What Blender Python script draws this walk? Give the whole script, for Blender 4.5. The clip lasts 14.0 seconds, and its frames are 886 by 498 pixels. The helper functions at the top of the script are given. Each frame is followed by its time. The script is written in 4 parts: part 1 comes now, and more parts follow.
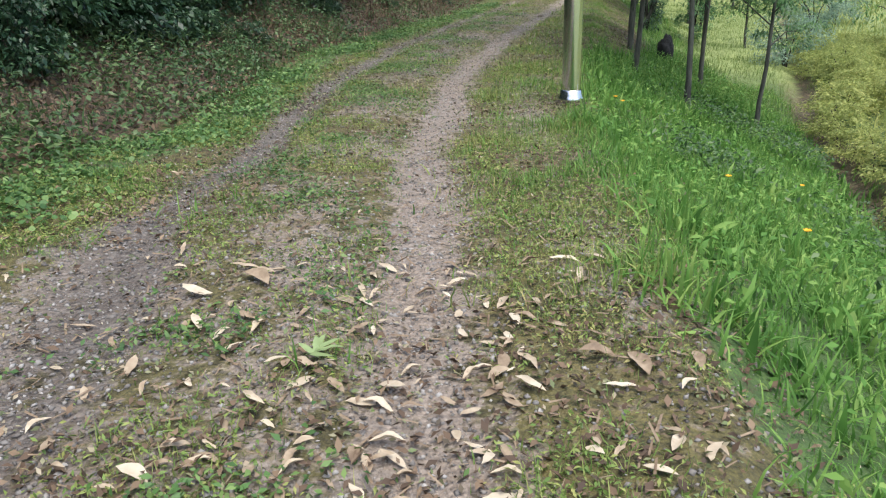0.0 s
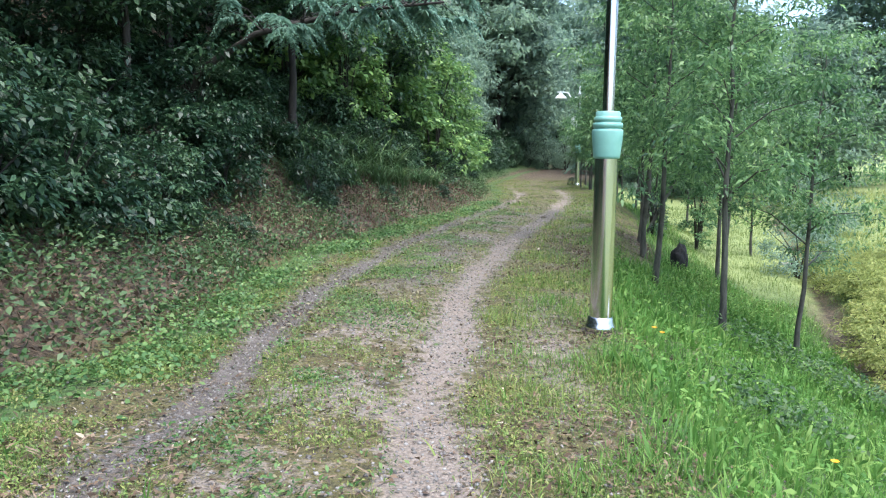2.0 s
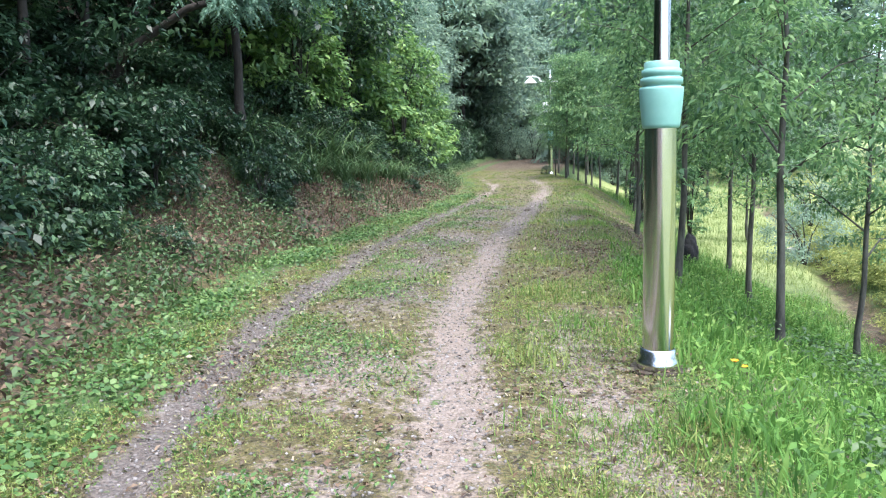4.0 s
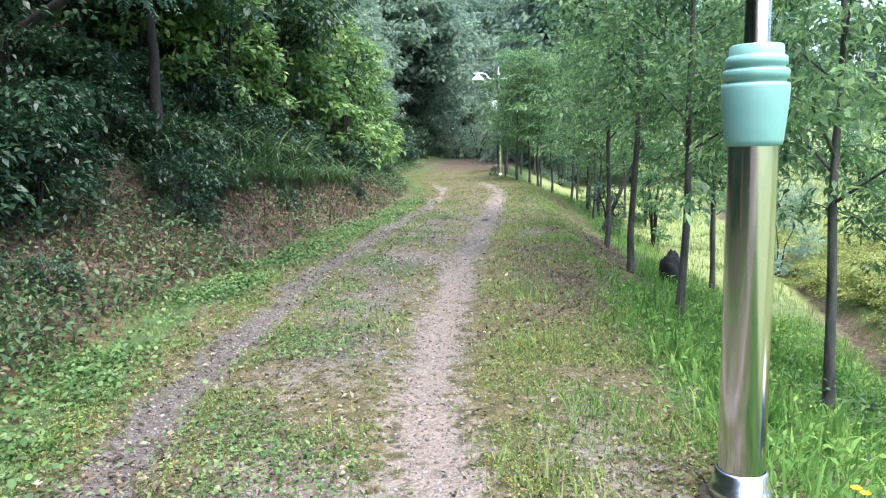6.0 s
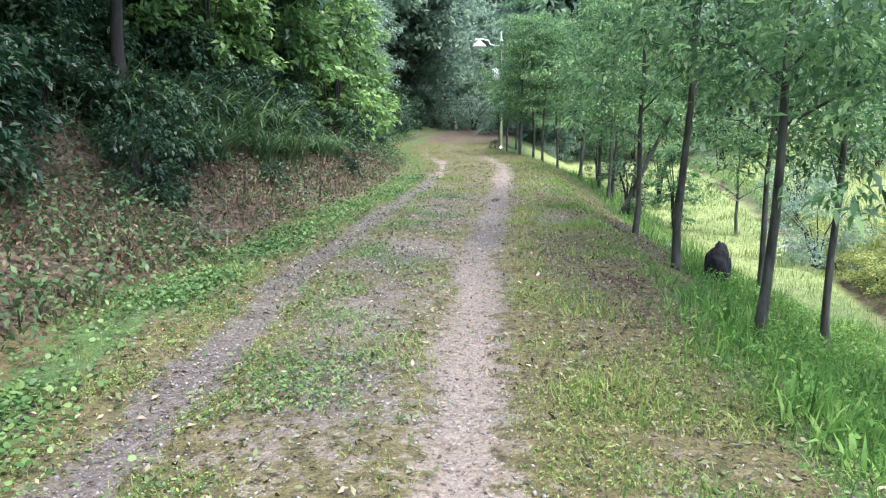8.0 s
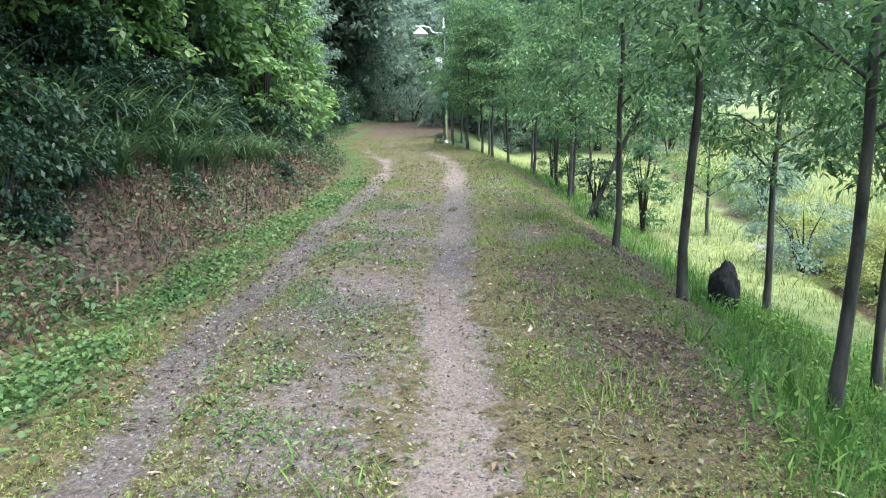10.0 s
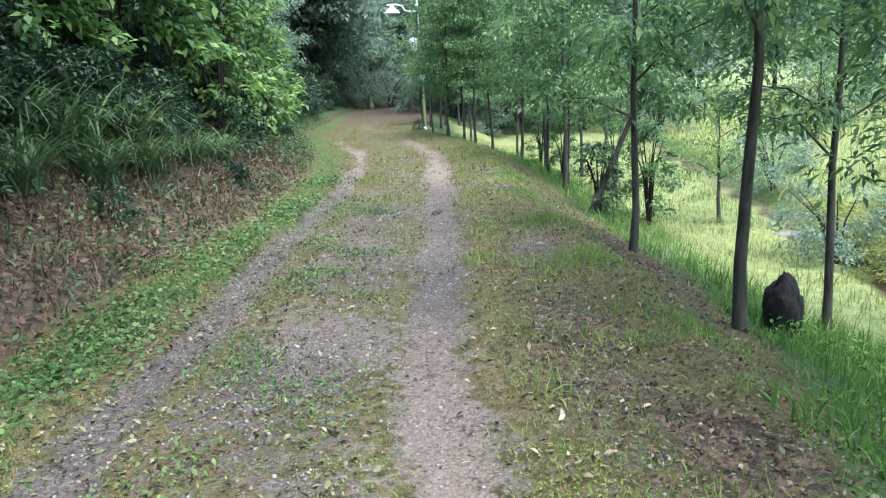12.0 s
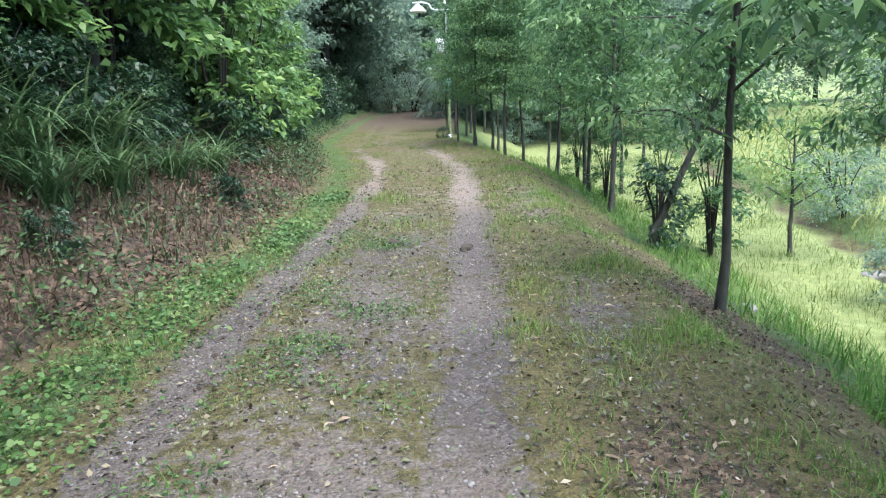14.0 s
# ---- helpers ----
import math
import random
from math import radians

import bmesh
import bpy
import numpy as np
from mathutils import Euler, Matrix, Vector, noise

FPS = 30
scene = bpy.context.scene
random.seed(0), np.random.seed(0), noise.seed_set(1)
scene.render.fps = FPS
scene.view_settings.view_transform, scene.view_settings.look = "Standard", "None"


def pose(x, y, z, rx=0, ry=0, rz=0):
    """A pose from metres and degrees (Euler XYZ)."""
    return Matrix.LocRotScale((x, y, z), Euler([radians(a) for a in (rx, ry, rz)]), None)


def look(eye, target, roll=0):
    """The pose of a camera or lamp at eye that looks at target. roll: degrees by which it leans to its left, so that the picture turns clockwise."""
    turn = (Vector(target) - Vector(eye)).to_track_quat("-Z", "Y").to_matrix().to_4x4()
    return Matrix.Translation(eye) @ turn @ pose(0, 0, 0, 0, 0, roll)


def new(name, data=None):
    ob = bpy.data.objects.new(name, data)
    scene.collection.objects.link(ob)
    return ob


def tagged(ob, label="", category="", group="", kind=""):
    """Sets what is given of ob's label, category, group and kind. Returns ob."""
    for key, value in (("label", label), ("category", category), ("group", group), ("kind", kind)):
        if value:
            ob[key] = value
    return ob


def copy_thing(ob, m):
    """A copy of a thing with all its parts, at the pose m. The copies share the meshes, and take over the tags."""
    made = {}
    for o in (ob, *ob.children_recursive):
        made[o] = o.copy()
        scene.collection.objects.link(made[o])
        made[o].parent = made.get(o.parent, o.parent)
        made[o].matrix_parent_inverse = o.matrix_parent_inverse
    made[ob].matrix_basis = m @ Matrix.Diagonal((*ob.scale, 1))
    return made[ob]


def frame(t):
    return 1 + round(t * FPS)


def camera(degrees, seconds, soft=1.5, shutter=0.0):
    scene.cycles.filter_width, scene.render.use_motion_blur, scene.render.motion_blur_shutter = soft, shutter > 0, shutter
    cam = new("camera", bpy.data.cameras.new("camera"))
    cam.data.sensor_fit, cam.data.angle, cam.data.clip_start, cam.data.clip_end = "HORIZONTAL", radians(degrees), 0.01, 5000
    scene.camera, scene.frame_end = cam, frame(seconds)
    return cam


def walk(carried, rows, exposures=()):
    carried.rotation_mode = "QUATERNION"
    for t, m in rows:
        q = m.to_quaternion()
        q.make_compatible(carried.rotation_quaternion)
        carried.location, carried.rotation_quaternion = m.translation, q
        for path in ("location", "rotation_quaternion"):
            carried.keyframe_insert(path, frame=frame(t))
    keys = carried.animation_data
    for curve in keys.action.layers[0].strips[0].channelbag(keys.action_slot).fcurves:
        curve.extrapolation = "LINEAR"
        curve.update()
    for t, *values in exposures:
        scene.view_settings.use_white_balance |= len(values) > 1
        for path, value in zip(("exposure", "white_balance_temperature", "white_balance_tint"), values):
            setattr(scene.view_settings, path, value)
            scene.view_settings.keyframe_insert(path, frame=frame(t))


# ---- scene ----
cam = camera(61.0, 14.0, soft=1.2)
PATH = [
    (0, (1.039, -0.273, 1.286), (0.669, 1.552, 0.555), -2.0),
    (0.5, (0.923, 0.021, 1.278), (0.696, 1.856, 0.515), 0.1),
    (1, (0.851, 0.342, 1.269), (0.699, 2.184, 0.505), -0.1),
    (1.5, (0.808, 0.675, 1.289), (0.422, 2.561, 0.749), -1.3),
    (2, (0.706, 0.926, 1.356), (0.345, 2.875, 1.092), 0.6),
    (2.5, (0.605, 1.287, 1.368), (0.31, 3.244, 1.085), 0.1),
    (2.7, (0.573, 1.425, 1.356), (0.244, 3.378, 1.083), -0.9),
    (4.8, (0.114, 3.083, 1.227), (-0.083, 5.05, 0.927), -0.4),
    (5, (0.088, 3.194, 1.301), (-0.074, 5.164, 0.992), 0.7),
    (5.5, (-0.01, 3.559, 1.33), (-0.083, 5.532, 1.011), 0.9),
    (6, (-0.061, 3.912, 1.347), (-0.176, 5.888, 1.056), -1.3),
    (6.1, (-0.085, 3.975, 1.333), (-0.236, 5.946, 1.033), 0.9),
    (6.5, (-0.176, 4.288, 1.302), (-0.304, 6.261, 1.001), -0.7),
    (7, (-0.311, 4.614, 1.332), (-0.397, 6.585, 1.002), 0.3),
    (7.2, (-0.334, 4.744, 1.302), (-0.426, 6.712, 0.958), -0.0),
    (9.5, (-0.439, 6.469, 1.325), (-0.468, 8.433, 0.945), -0.9),
    (10, (-0.535, 6.85, 1.392), (-0.467, 8.81, 0.999), -1.1),
    (10.5, (-0.549, 7.282, 1.326), (-0.547, 9.243, 0.934), -3.1),
    (11, (-0.527, 7.609, 1.333), (-0.579, 9.571, 0.947), -3.2),
    (11.5, (-0.546, 7.99, 1.379), (-0.464, 9.943, 0.955), -2.3),
    (12, (-0.474, 8.351, 1.389), (-0.365, 10.3, 0.952), -3.4),
    (12.5, (-0.38, 8.784, 1.393), (-0.357, 10.732, 0.939), -4.5),
    (12.9, (-0.424, 9.072, 1.422), (-0.376, 11.035, 1.04), -1.8),
    (13, (-0.438, 9.147, 1.423), (-0.369, 11.109, 1.041), -2.0),
    (13.5, (-0.457, 9.477, 1.369), (-0.387, 11.435, 0.968), -2.0),
    (14, (-0.463, 9.998, 1.375), (-0.404, 11.952, 0.953), -2.1),
]
walk(cam, [(t, look(eye, target, roll)) for t, eye, target, roll in PATH], [(0.0, 1.25, 6350, 7), (1.0, 1.3, 6350, 6), (2.0, 1.75, 5900, 8), (2.5, 2.05, 5950, 10), (7.2, 2.1, 6000, 12), (9.5, 1.93, 5950, 9), (14.0, 1.85, 5900, 9)])

# ---- world, sun, exposure ----
SUN_ELEV, SUN_AZ = 70.0, 140.0
world = bpy.data.worlds.new("sky")
scene.world = world
world.use_nodes = True
wn, wl = world.node_tree.nodes, world.node_tree.links
sky = wn.new("ShaderNodeTexSky")
sky.sky_type, sky.sun_disc = "NISHITA", False
sky.sun_elevation, sky.sun_rotation = radians(SUN_ELEV), radians(SUN_AZ)
sky.dust_density, sky.ozone_density = 3.0, 1.0
wl.new(sky.outputs["Color"], wn["Background"].inputs["Color"])
wn["Background"].inputs["Strength"].default_value = 0.15
sun = new("sun", bpy.data.lights.new("sun", "SUN"))
sun.data.energy, sun.data.angle, sun.data.color = 1.5, radians(50), (1.0, 0.96, 0.9)
sx, sy = math.sin(radians(SUN_AZ)), math.cos(radians(SUN_AZ))
sun.matrix_world = look((0, 0, 0), (-sx, -sy, -math.tan(radians(SUN_ELEV))))

rng = np.random.default_rng(7)


# ---- materials ----
def nodes_of(name):
    m = bpy.data.materials.new(name)
    m.use_nodes = True
    n, l = m.node_tree.nodes, m.node_tree.links
    return m, n, l, n["Principled BSDF"]


def ramp(n, l, fac, stops):
    r = n.new("ShaderNodeValToRGB")
    e = r.color_ramp.elements
    while len(e) < len(stops):
        e.new(0.5)
    for s, (p, c) in zip(e, stops):
        s.position, s.color = p, (*c, 1)
    l.new(fac, r.inputs[0])
    return r.outputs[0]


def noise_tex(n, l, scale, detail=4.0, rough=0.6, kind="ShaderNodeTexNoise"):
    geo = n.new("ShaderNodeNewGeometry")
    t = n.new(kind)
    t.inputs["Scale"].default_value = scale
    if kind == "ShaderNodeTexNoise":
        t.inputs["Detail"].default_value, t.inputs["Roughness"].default_value = detail, rough
    l.new(geo.outputs["Position"], t.inputs["Vector"])
    return t


def mix(n, l, fac, a, b, blend="MIX"):
    x = n.new("ShaderNodeMix")
    x.data_type, x.blend_type = "RGBA", blend
    if isinstance(fac, float):
        x.inputs[0].default_value = fac
    else:
        l.new(fac, x.inputs[0])
    for sock, v in ((x.inputs[6], a), (x.inputs[7], b)):
        if isinstance(v, tuple):
            sock.default_value = (*v, 1)
        else:
            l.new(v, sock)
    return x.outputs[2]


def maths(n, l, op, a, b=0.0, clamp=False):
    x = n.new("ShaderNodeMath")
    x.operation, x.use_clamp = op, clamp
    for sock, v in ((x.inputs[0], a), (x.inputs[1], b)):
        if isinstance(v, (int, float)):
            sock.default_value = v
        else:
            l.new(v, sock)
    return x.outputs[0]


def bump(n, l, p, height, strength, distance):
    b = n.new("ShaderNodeBump")
    b.inputs["Strength"].default_value, b.inputs["Distance"].default_value = strength, distance
    l.new(height, b.inputs["Height"])
    l.new(b.outputs[0], p.inputs["Normal"])


def leaf_material(name, stops, rough=0.5, glow=0.25, patch=0.6, single=False, gloss=0.35, each=0.6, drift=0.75):
    """Leaves and blades: each one its own tone, drifting in patches, a little light through them."""
    m, n, l, p = nodes_of(name)
    geo = n.new("ShaderNodeNewGeometry")
    big = noise_tex(n, l, patch, 3.0)
    f = maths(n, l, "ADD", maths(n, l, "MULTIPLY", n.new("ShaderNodeObjectInfo").outputs["Random"] if single else geo.outputs["Random Per Island"], each), maths(n, l, "MULTIPLY", big.outputs["Fac"], drift))
    f = maths(n, l, "SUBTRACT", f, (each + drift - 0.99) / 2, True)
    col = ramp(n, l, f, stops)
    l.new(col, p.inputs["Base Color"])
    p.inputs["Roughness"].default_value = rough
    p.inputs["Specular IOR Level"].default_value = gloss
    tr = n.new("ShaderNodeBsdfTranslucent")
    l.new(col, tr.inputs["Color"])
    ms = n.new("ShaderNodeMixShader")
    ms.inputs[0].default_value = glow
    l.new(p.outputs[0], ms.inputs[1])
    l.new(tr.outputs[0], ms.inputs[2])
    l.new(ms.outputs[0], n["Material Output"].inputs["Surface"])
    return m


def rough_material(name, c1, c2, scale, rough=0.85, bump_d=0.01, metal=0.0, stretch=None):
    m, n, l, p = nodes_of(name)
    t = noise_tex(n, l, scale, 6.0, 0.65)
    if stretch:
        mp = n.new("ShaderNodeMapping")
        mp.inputs["Scale"].default_value = stretch
        l.new(t.inputs["Vector"].links[0].from_socket, mp.inputs["Vector"])
        l.new(mp.outputs[0], t.inputs["Vector"])
    big = noise_tex(n, l, scale * 0.13, 3.0)
    col = mix(n, l, maths(n, l, "MULTIPLY", big.outputs["Fac"], 0.5), ramp(n, l, t.outputs["Fac"], [(0.3, c1), (0.7, c2)]), c1)
    l.new(col, p.inputs["Base Color"])
    p.inputs["Roughness"].default_value, p.inputs["Metallic"].default_value = rough, metal
    bump(n, l, p, t.outputs["Fac"], 0.7, bump_d)
    return m


def ground_material():
    m, n, l, p = nodes_of("earth_gravel_turf")
    at = n.new("ShaderNodeAttribute")
    at.attribute_name = "cover"
    sep = n.new("ShaderNodeSeparateColor")
    l.new(at.outputs["Color"], sep.inputs[0])
    fine, mid, big = noise_tex(n, l, 60, 5), noise_tex(n, l, 9, 5, 0.7), noise_tex(n, l, 1.1, 4)
    peb = noise_tex(n, l, 55, kind="ShaderNodeTexVoronoi")
    peb2 = noise_tex(n, l, 24, kind="ShaderNodeTexVoronoi")
    stone = ramp(n, l, peb.outputs["Color"], [(0.1, (0.095, 0.083, 0.074)), (0.55, (0.205, 0.182, 0.165)), (0.95, (0.37, 0.34, 0.31))])
    soil = ramp(n, l, fine.outputs["Fac"], [(0.25, (0.140, 0.106, 0.080)), (0.5, (0.240, 0.190, 0.148)), (0.75, (0.335, 0.275, 0.222))])
    track = mix(n, l, maths(n, l, "MULTIPLY", mid.outputs["Fac"], 0.3), soil, stone)
    grey = mix(n, l, ramp(n, l, big.outputs["Fac"], [(0.45, (0, 0, 0)), (0.66, (0.35, 0.35, 0.35))]), track, stone)
    turf = ramp(n, l, mid.outputs["Fac"], [(0.3, (0.056, 0.047, 0.022)), (0.5, (0.118, 0.104, 0.037)), (0.7, (0.19, 0.148, 0.070))])
    litter = ramp(n, l, peb2.outputs["Color"], [(0.1, (0.028, 0.021, 0.014)), (0.5, (0.078, 0.055, 0.035)), (0.9, (0.165, 0.118, 0.076))])
    lush = ramp(n, l, mid.outputs["Fac"], [(0.3, (0.030, 0.055, 0.014)), (0.7, (0.085, 0.15, 0.035))])

    def edge(sock, k):
        v = maths(n, l, "ADD", sock, maths(n, l, "MULTIPLY", maths(n, l, "SUBTRACT", mid.outputs["Fac"], 0.5), 2.6))
        v = maths(n, l, "ADD", v, maths(n, l, "MULTIPLY", maths(n, l, "SUBTRACT", big.outputs["Fac"], 0.5), k * 2))
        return ramp(n, l, v, [(0.35, (0, 0, 0)), (0.65, (1, 1, 1))])

    speck = noise_tex(n, l, 22, 3, 0.8)
    turf = mix(n, l, 0.75, turf, ramp(n, l, speck.outputs["Fac"], [(0.36, (0.30, 0.30, 0.30)), (0.5, (0.9, 0.9, 0.9)), (0.66, (1.0, 0.95, 0.8))]), "MULTIPLY")
    grey = mix(n, l, 0.25, grey, ramp(n, l, speck.outputs["Fac"], [(0.36, (0.35, 0.34, 0.33)), (0.5, (0.95, 0.95, 0.95)), (0.62, (1, 1, 1))]), "MULTIPLY")
    # Darker, greyer grit blended in by a per-point mask.
    dark_grit = n.new("ShaderNodeAttribute")
    dark_grit.attribute_name = "dark_grit"
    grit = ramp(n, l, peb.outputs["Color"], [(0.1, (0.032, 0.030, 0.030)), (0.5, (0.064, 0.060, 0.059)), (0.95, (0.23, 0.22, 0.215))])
    grit_mix = mix(n, l, maths(n, l, "ADD", maths(n, l, "MULTIPLY", mid.outputs["Fac"], 1.1), -.15, True), ramp(n, l, fine.outputs["Fac"], [(0.25, (0.048, 0.038, 0.031)), (0.75, (0.140, 0.112, 0.093))]), grit)
    grey = mix(n, l, dark_grit.outputs["Fac"], grey, grit_mix)
    col = mix(n, l, edge(sep.outputs[0], 0.3), turf, grey)
    col = mix(n, l, edge(sep.outputs[2], 0.5), col, litter)
    col = mix(n, l, edge(sep.outputs[1], 0.3), col, lush)
    field = ramp(n, l, mid.outputs["Fac"], [(0.3, (0.15, 0.20, 0.06)), (0.7, (0.31, 0.35, 0.13))])
    col = mix(n, l, at.outputs["Alpha"], col, field)
    l.new(col, p.inputs["Base Color"])
    p.inputs["Roughness"].default_value = 0.9
    h = maths(n, l, "ADD", fine.outputs["Fac"], maths(n, l, "MULTIPLY", peb.outputs["Distance"], -1.0))
    h = maths(n, l, "ADD", h, mid.outputs["Fac"])
    bump(n, l, p, h, 1.0, 0.013)
    return m


M_ground = ground_material()
M_bark = rough_material("grey_brown_bark", (0.012, 0.012, 0.010), (0.150, 0.148, 0.120), 16, 0.9, 0.012, stretch=(1, 1, 0.25))
M_dark_bark = rough_material("dark_bark", (0.014, 0.012, 0.010), (0.050, 0.043, 0.035), 20, 0.9, 0.012, stretch=(1, 1, 0.3))
M_leaf = leaf_material("tree_leaves", [(0.1, (0.034, 0.085, 0.042)), (0.5, (0.115, 0.225, 0.090)), (0.9, (0.32, 0.48, 0.19))], 0.42, glow=.45, patch=1.9, gloss=.4, each=.45, drift=1.5)
M_leaf_dark = leaf_material("forest_leaves", [(0.1, (0.010, 0.028, 0.015)), (0.5, (0.029, 0.070, 0.033)), (0.95, (0.120, 0.205, 0.090))], 0.4, patch=1.1, gloss=.45, each=.45, drift=1.2)
M_leaf_bright = leaf_material("bright_leaves", [(0.1, (0.060, 0.130, 0.045)), (0.5, (0.155, 0.285, 0.085)), (0.9, (0.31, 0.45, 0.13))], 0.42, glow=.42, gloss=.45)
# Distance haze is mixed into this leaf colour: paler and bluer than the foliage.
M_leaf_hazy = leaf_material("hazy_far_leaves", [(0.1, (0.12, 0.185, 0.145)), (0.5, (0.205, 0.300, 0.215)), (0.9, (0.31, 0.43, 0.27))], glow=.5, patch=0.25)
M_lush = leaf_material("lush_blades", [(0.05, (0.050, 0.120, 0.028)), (0.5, (0.13, 0.27, 0.055)), (0.95, (0.31, 0.43, 0.12))], 0.55, 0.4, 1.4, gloss=.2)
M_short = leaf_material("short_turf_blades", [(0.05, (0.085, 0.160, 0.038)), (0.45, (0.165, 0.245, 0.058)), (0.75, (0.30, 0.32, 0.10)), (0.95, (0.36, 0.27, 0.14))], 0.6, 0.25, 1.6)
M_clover = leaf_material("clover_leaves", [(0.1, (0.036, 0.085, 0.026)), (0.5, (0.080, 0.165, 0.045)), (0.9, (0.20, 0.29, 0.09))], 0.5, 0.25, 1.2)
M_litter = leaf_material("dead_leaf_litter", [(0.05, (0.040, 0.028, 0.020)), (0.4, (0.090, 0.058, 0.038)), (0.7, (0.16, 0.108, 0.068)), (0.95, (0.31, 0.23, 0.15))], 0.75, 0.1, 1.1)
M_bankweed = leaf_material("bank_weed_leaves", [(0.1, (0.028, 0.062, 0.024)), (0.5, (0.065, 0.125, 0.045)), (0.95, (0.16, 0.22, 0.09))], patch=1.5)
M_scrap = leaf_material("leaf_scraps", [(0.1, (0.035, 0.028, 0.02)), (0.4, (0.11, 0.085, 0.055)), (0.6, (0.13, 0.17, 0.07)), (0.8, (0.30, 0.25, 0.17)), (0.95, (0.52, 0.46, 0.35))], 0.7, 0.1, 4.0)
M_straw = leaf_material("dry_leaf", [(0.05, (0.22, 0.14, 0.075)), (0.5, (0.42, 0.31, 0.19)), (0.95, (0.60, 0.49, 0.33))], 0.6, 0.15, 3.0)
M_dry = leaf_material("fallen_leaf_tan", [(0.05, (0.13, 0.085, 0.055)), (0.3, (0.28, 0.21, 0.14)), (0.6, (0.44, 0.36, 0.26)), (0.95, (0.60, 0.53, 0.41))], 0.65, 0.15, 25.0, True)
M_sprig = leaf_material("fresh_pale_leaf", [(0.1, (0.14, 0.20, 0.08)), (0.9, (0.30, 0.38, 0.17))], 0.5, 0.2, 3.0)
M_meadow = leaf_material("yellow_green_weeds", [(0.05, (0.16, 0.21, 0.06)), (0.5, (0.32, 0.37, 0.11)), (0.95, (0.50, 0.49, 0.18))], 0.6, 0.45, 0.7)
M_lawn = leaf_material("lawn_blades", [(0.05, (0.095, 0.150, 0.044)), (0.5, (0.185, 0.260, 0.074)), (0.95, (0.33, 0.37, 0.13))], 0.6, 0.4, 0.6)
M_pampas = leaf_material("arching_grass", [(0.1, (0.045, 0.095, 0.040)), (0.6, (0.095, 0.17, 0.065)), (0.95, (0.20, 0.26, 0.11))], 0.45, 0.25, 1.0)
M_feather = leaf_material("feathery_blue_green_leaves", [(0.1, (0.070, 0.150, 0.105)), (0.5, (0.135, 0.250, 0.180)), (0.9, (0.24, 0.38, 0.28))], 0.5, 0.4, 1.2)
M_petal = leaf_material("orange_petals", [(0.1, (0.75, 0.33, 0.01)), (0.9, (0.85, 0.48, 0.02))], 0.5, 0.2)
M_pebble = leaf_material("pebbles", [(0.1, (0.085, 0.077, 0.071)), (0.5, (0.18, 0.164, 0.150)), (0.95, (0.40, 0.38, 0.355))], 0.85, 0.0, 2.0)
M_steel = rough_material("brushed_stainless_steel", (0.56, 0.57, 0.60), (0.70, 0.71, 0.73), 40, 0.13, 0.0004, 1.0, (1, 1, 0.05))
M_mint = rough_material("mint_green_plastic", (0.20, 0.42, 0.36), (0.25, 0.49, 0.42), 14, 0.45, 0.0008)
M_white = rough_material("white_enamel", (0.70, 0.72, 0.72), (0.82, 0.83, 0.82), 20, 0.4, 0.0005)
M_collar = rough_material("bright_worn_aluminium", (0.60, 0.60, 0.60), (0.80, 0.80, 0.80), 30, 0.22, 0.001, 1.0)
M_black = rough_material("black_charred_wood", (0.004, 0.004, 0.005), (0.018, 0.017, 0.018), 14, 0.85, 0.03)
M_rock = rough_material("grey_stone", (0.14, 0.13, 0.12), (0.38, 0.36, 0.33), 12, 0.85, 0.01)
M_clod = rough_material("dark_clod", (0.030, 0.025, 0.018), (0.09, 0.075, 0.05), 30, 0.95, 0.01)
M_blue = rough_material("blue_plastic", (0.04, 0.30, 0.74), (0.06, 0.36, 0.82), 5, 0.4, 0.002)


# ---- plan: lines along the walk, x as a function of y ----
def line(y, ys, xs):
    return np.interp(y, ys, xs)


def right_track(y):
    return line(y, (-3, 1.3, 2.15, 4.3, 6.6, 8.2, 11.6, 14, 16.8, 20, 23, 27, 32, 46, 75), (1.3, .66, .45, .0, -.28, -.40, -.36, -.19, .0, .18, .28, -.1, -.9, -.3, 1.9))


def left_track(y):
    return line(y, (-3, 1.5, 2.65, 5, 7.7, 11.5, 14.6, 18.2, 21, 24, 28, 46, 75), (.2, -.52, -.9, -1.33, -1.78, -1.80, -1.6, -1.28, -1.12, -1.15, -1.9, -1.8, .4))


def bank_foot(y):
    return line(y, (-3, 1, 3.3, 6.3, 8, 9.6, 13, 15, 17.5, 20, 24, 30, 46, 75), (-1.4, -1.95, -2.25, -2.4, -2.75, -2.95, -2.6, -2.4, -2.05, -1.95, -2.2, -3.2, -3.1, -.9))


def grass_edge(y):
    return line(y, (-3, 1.4, 2.4, 4, 5.7, 7, 10.6, 11.6, 13.3, 16.7, 21.4, 26, 32, 46, 75), (1.9, 1.5, 1.25, 1.07, .78, .84, .78, 1.45, 1.85, 1.9, 2.1, 1.7, .6, 1.6, 4))


def shoulder(y):
    return line(y, (-3, 2, 6, 10, 18, 24, 32, 46, 75), (1.55, 1.25, .95, .95, .95, 1.3, .4, 1.6, 4))


def stream(y):
    return line(y, (-5, 6.5, 11.8, 21.9, 40), (3.3, 3.75, 4.3, 6.2, 9.5))


def smooth(t):
    t = np.clip(t, 0, 1)
    return t * t * (3 - 2 * t)


def wave(x, y, k, seed=0.0):
    return (np.sin(x * k + 1.7 * np.sin(y * k * .73 + seed)) + np.sin(y * k * 1.13 + 1.3 * np.sin(x * k * .81 + 2.1 + seed))) * .5


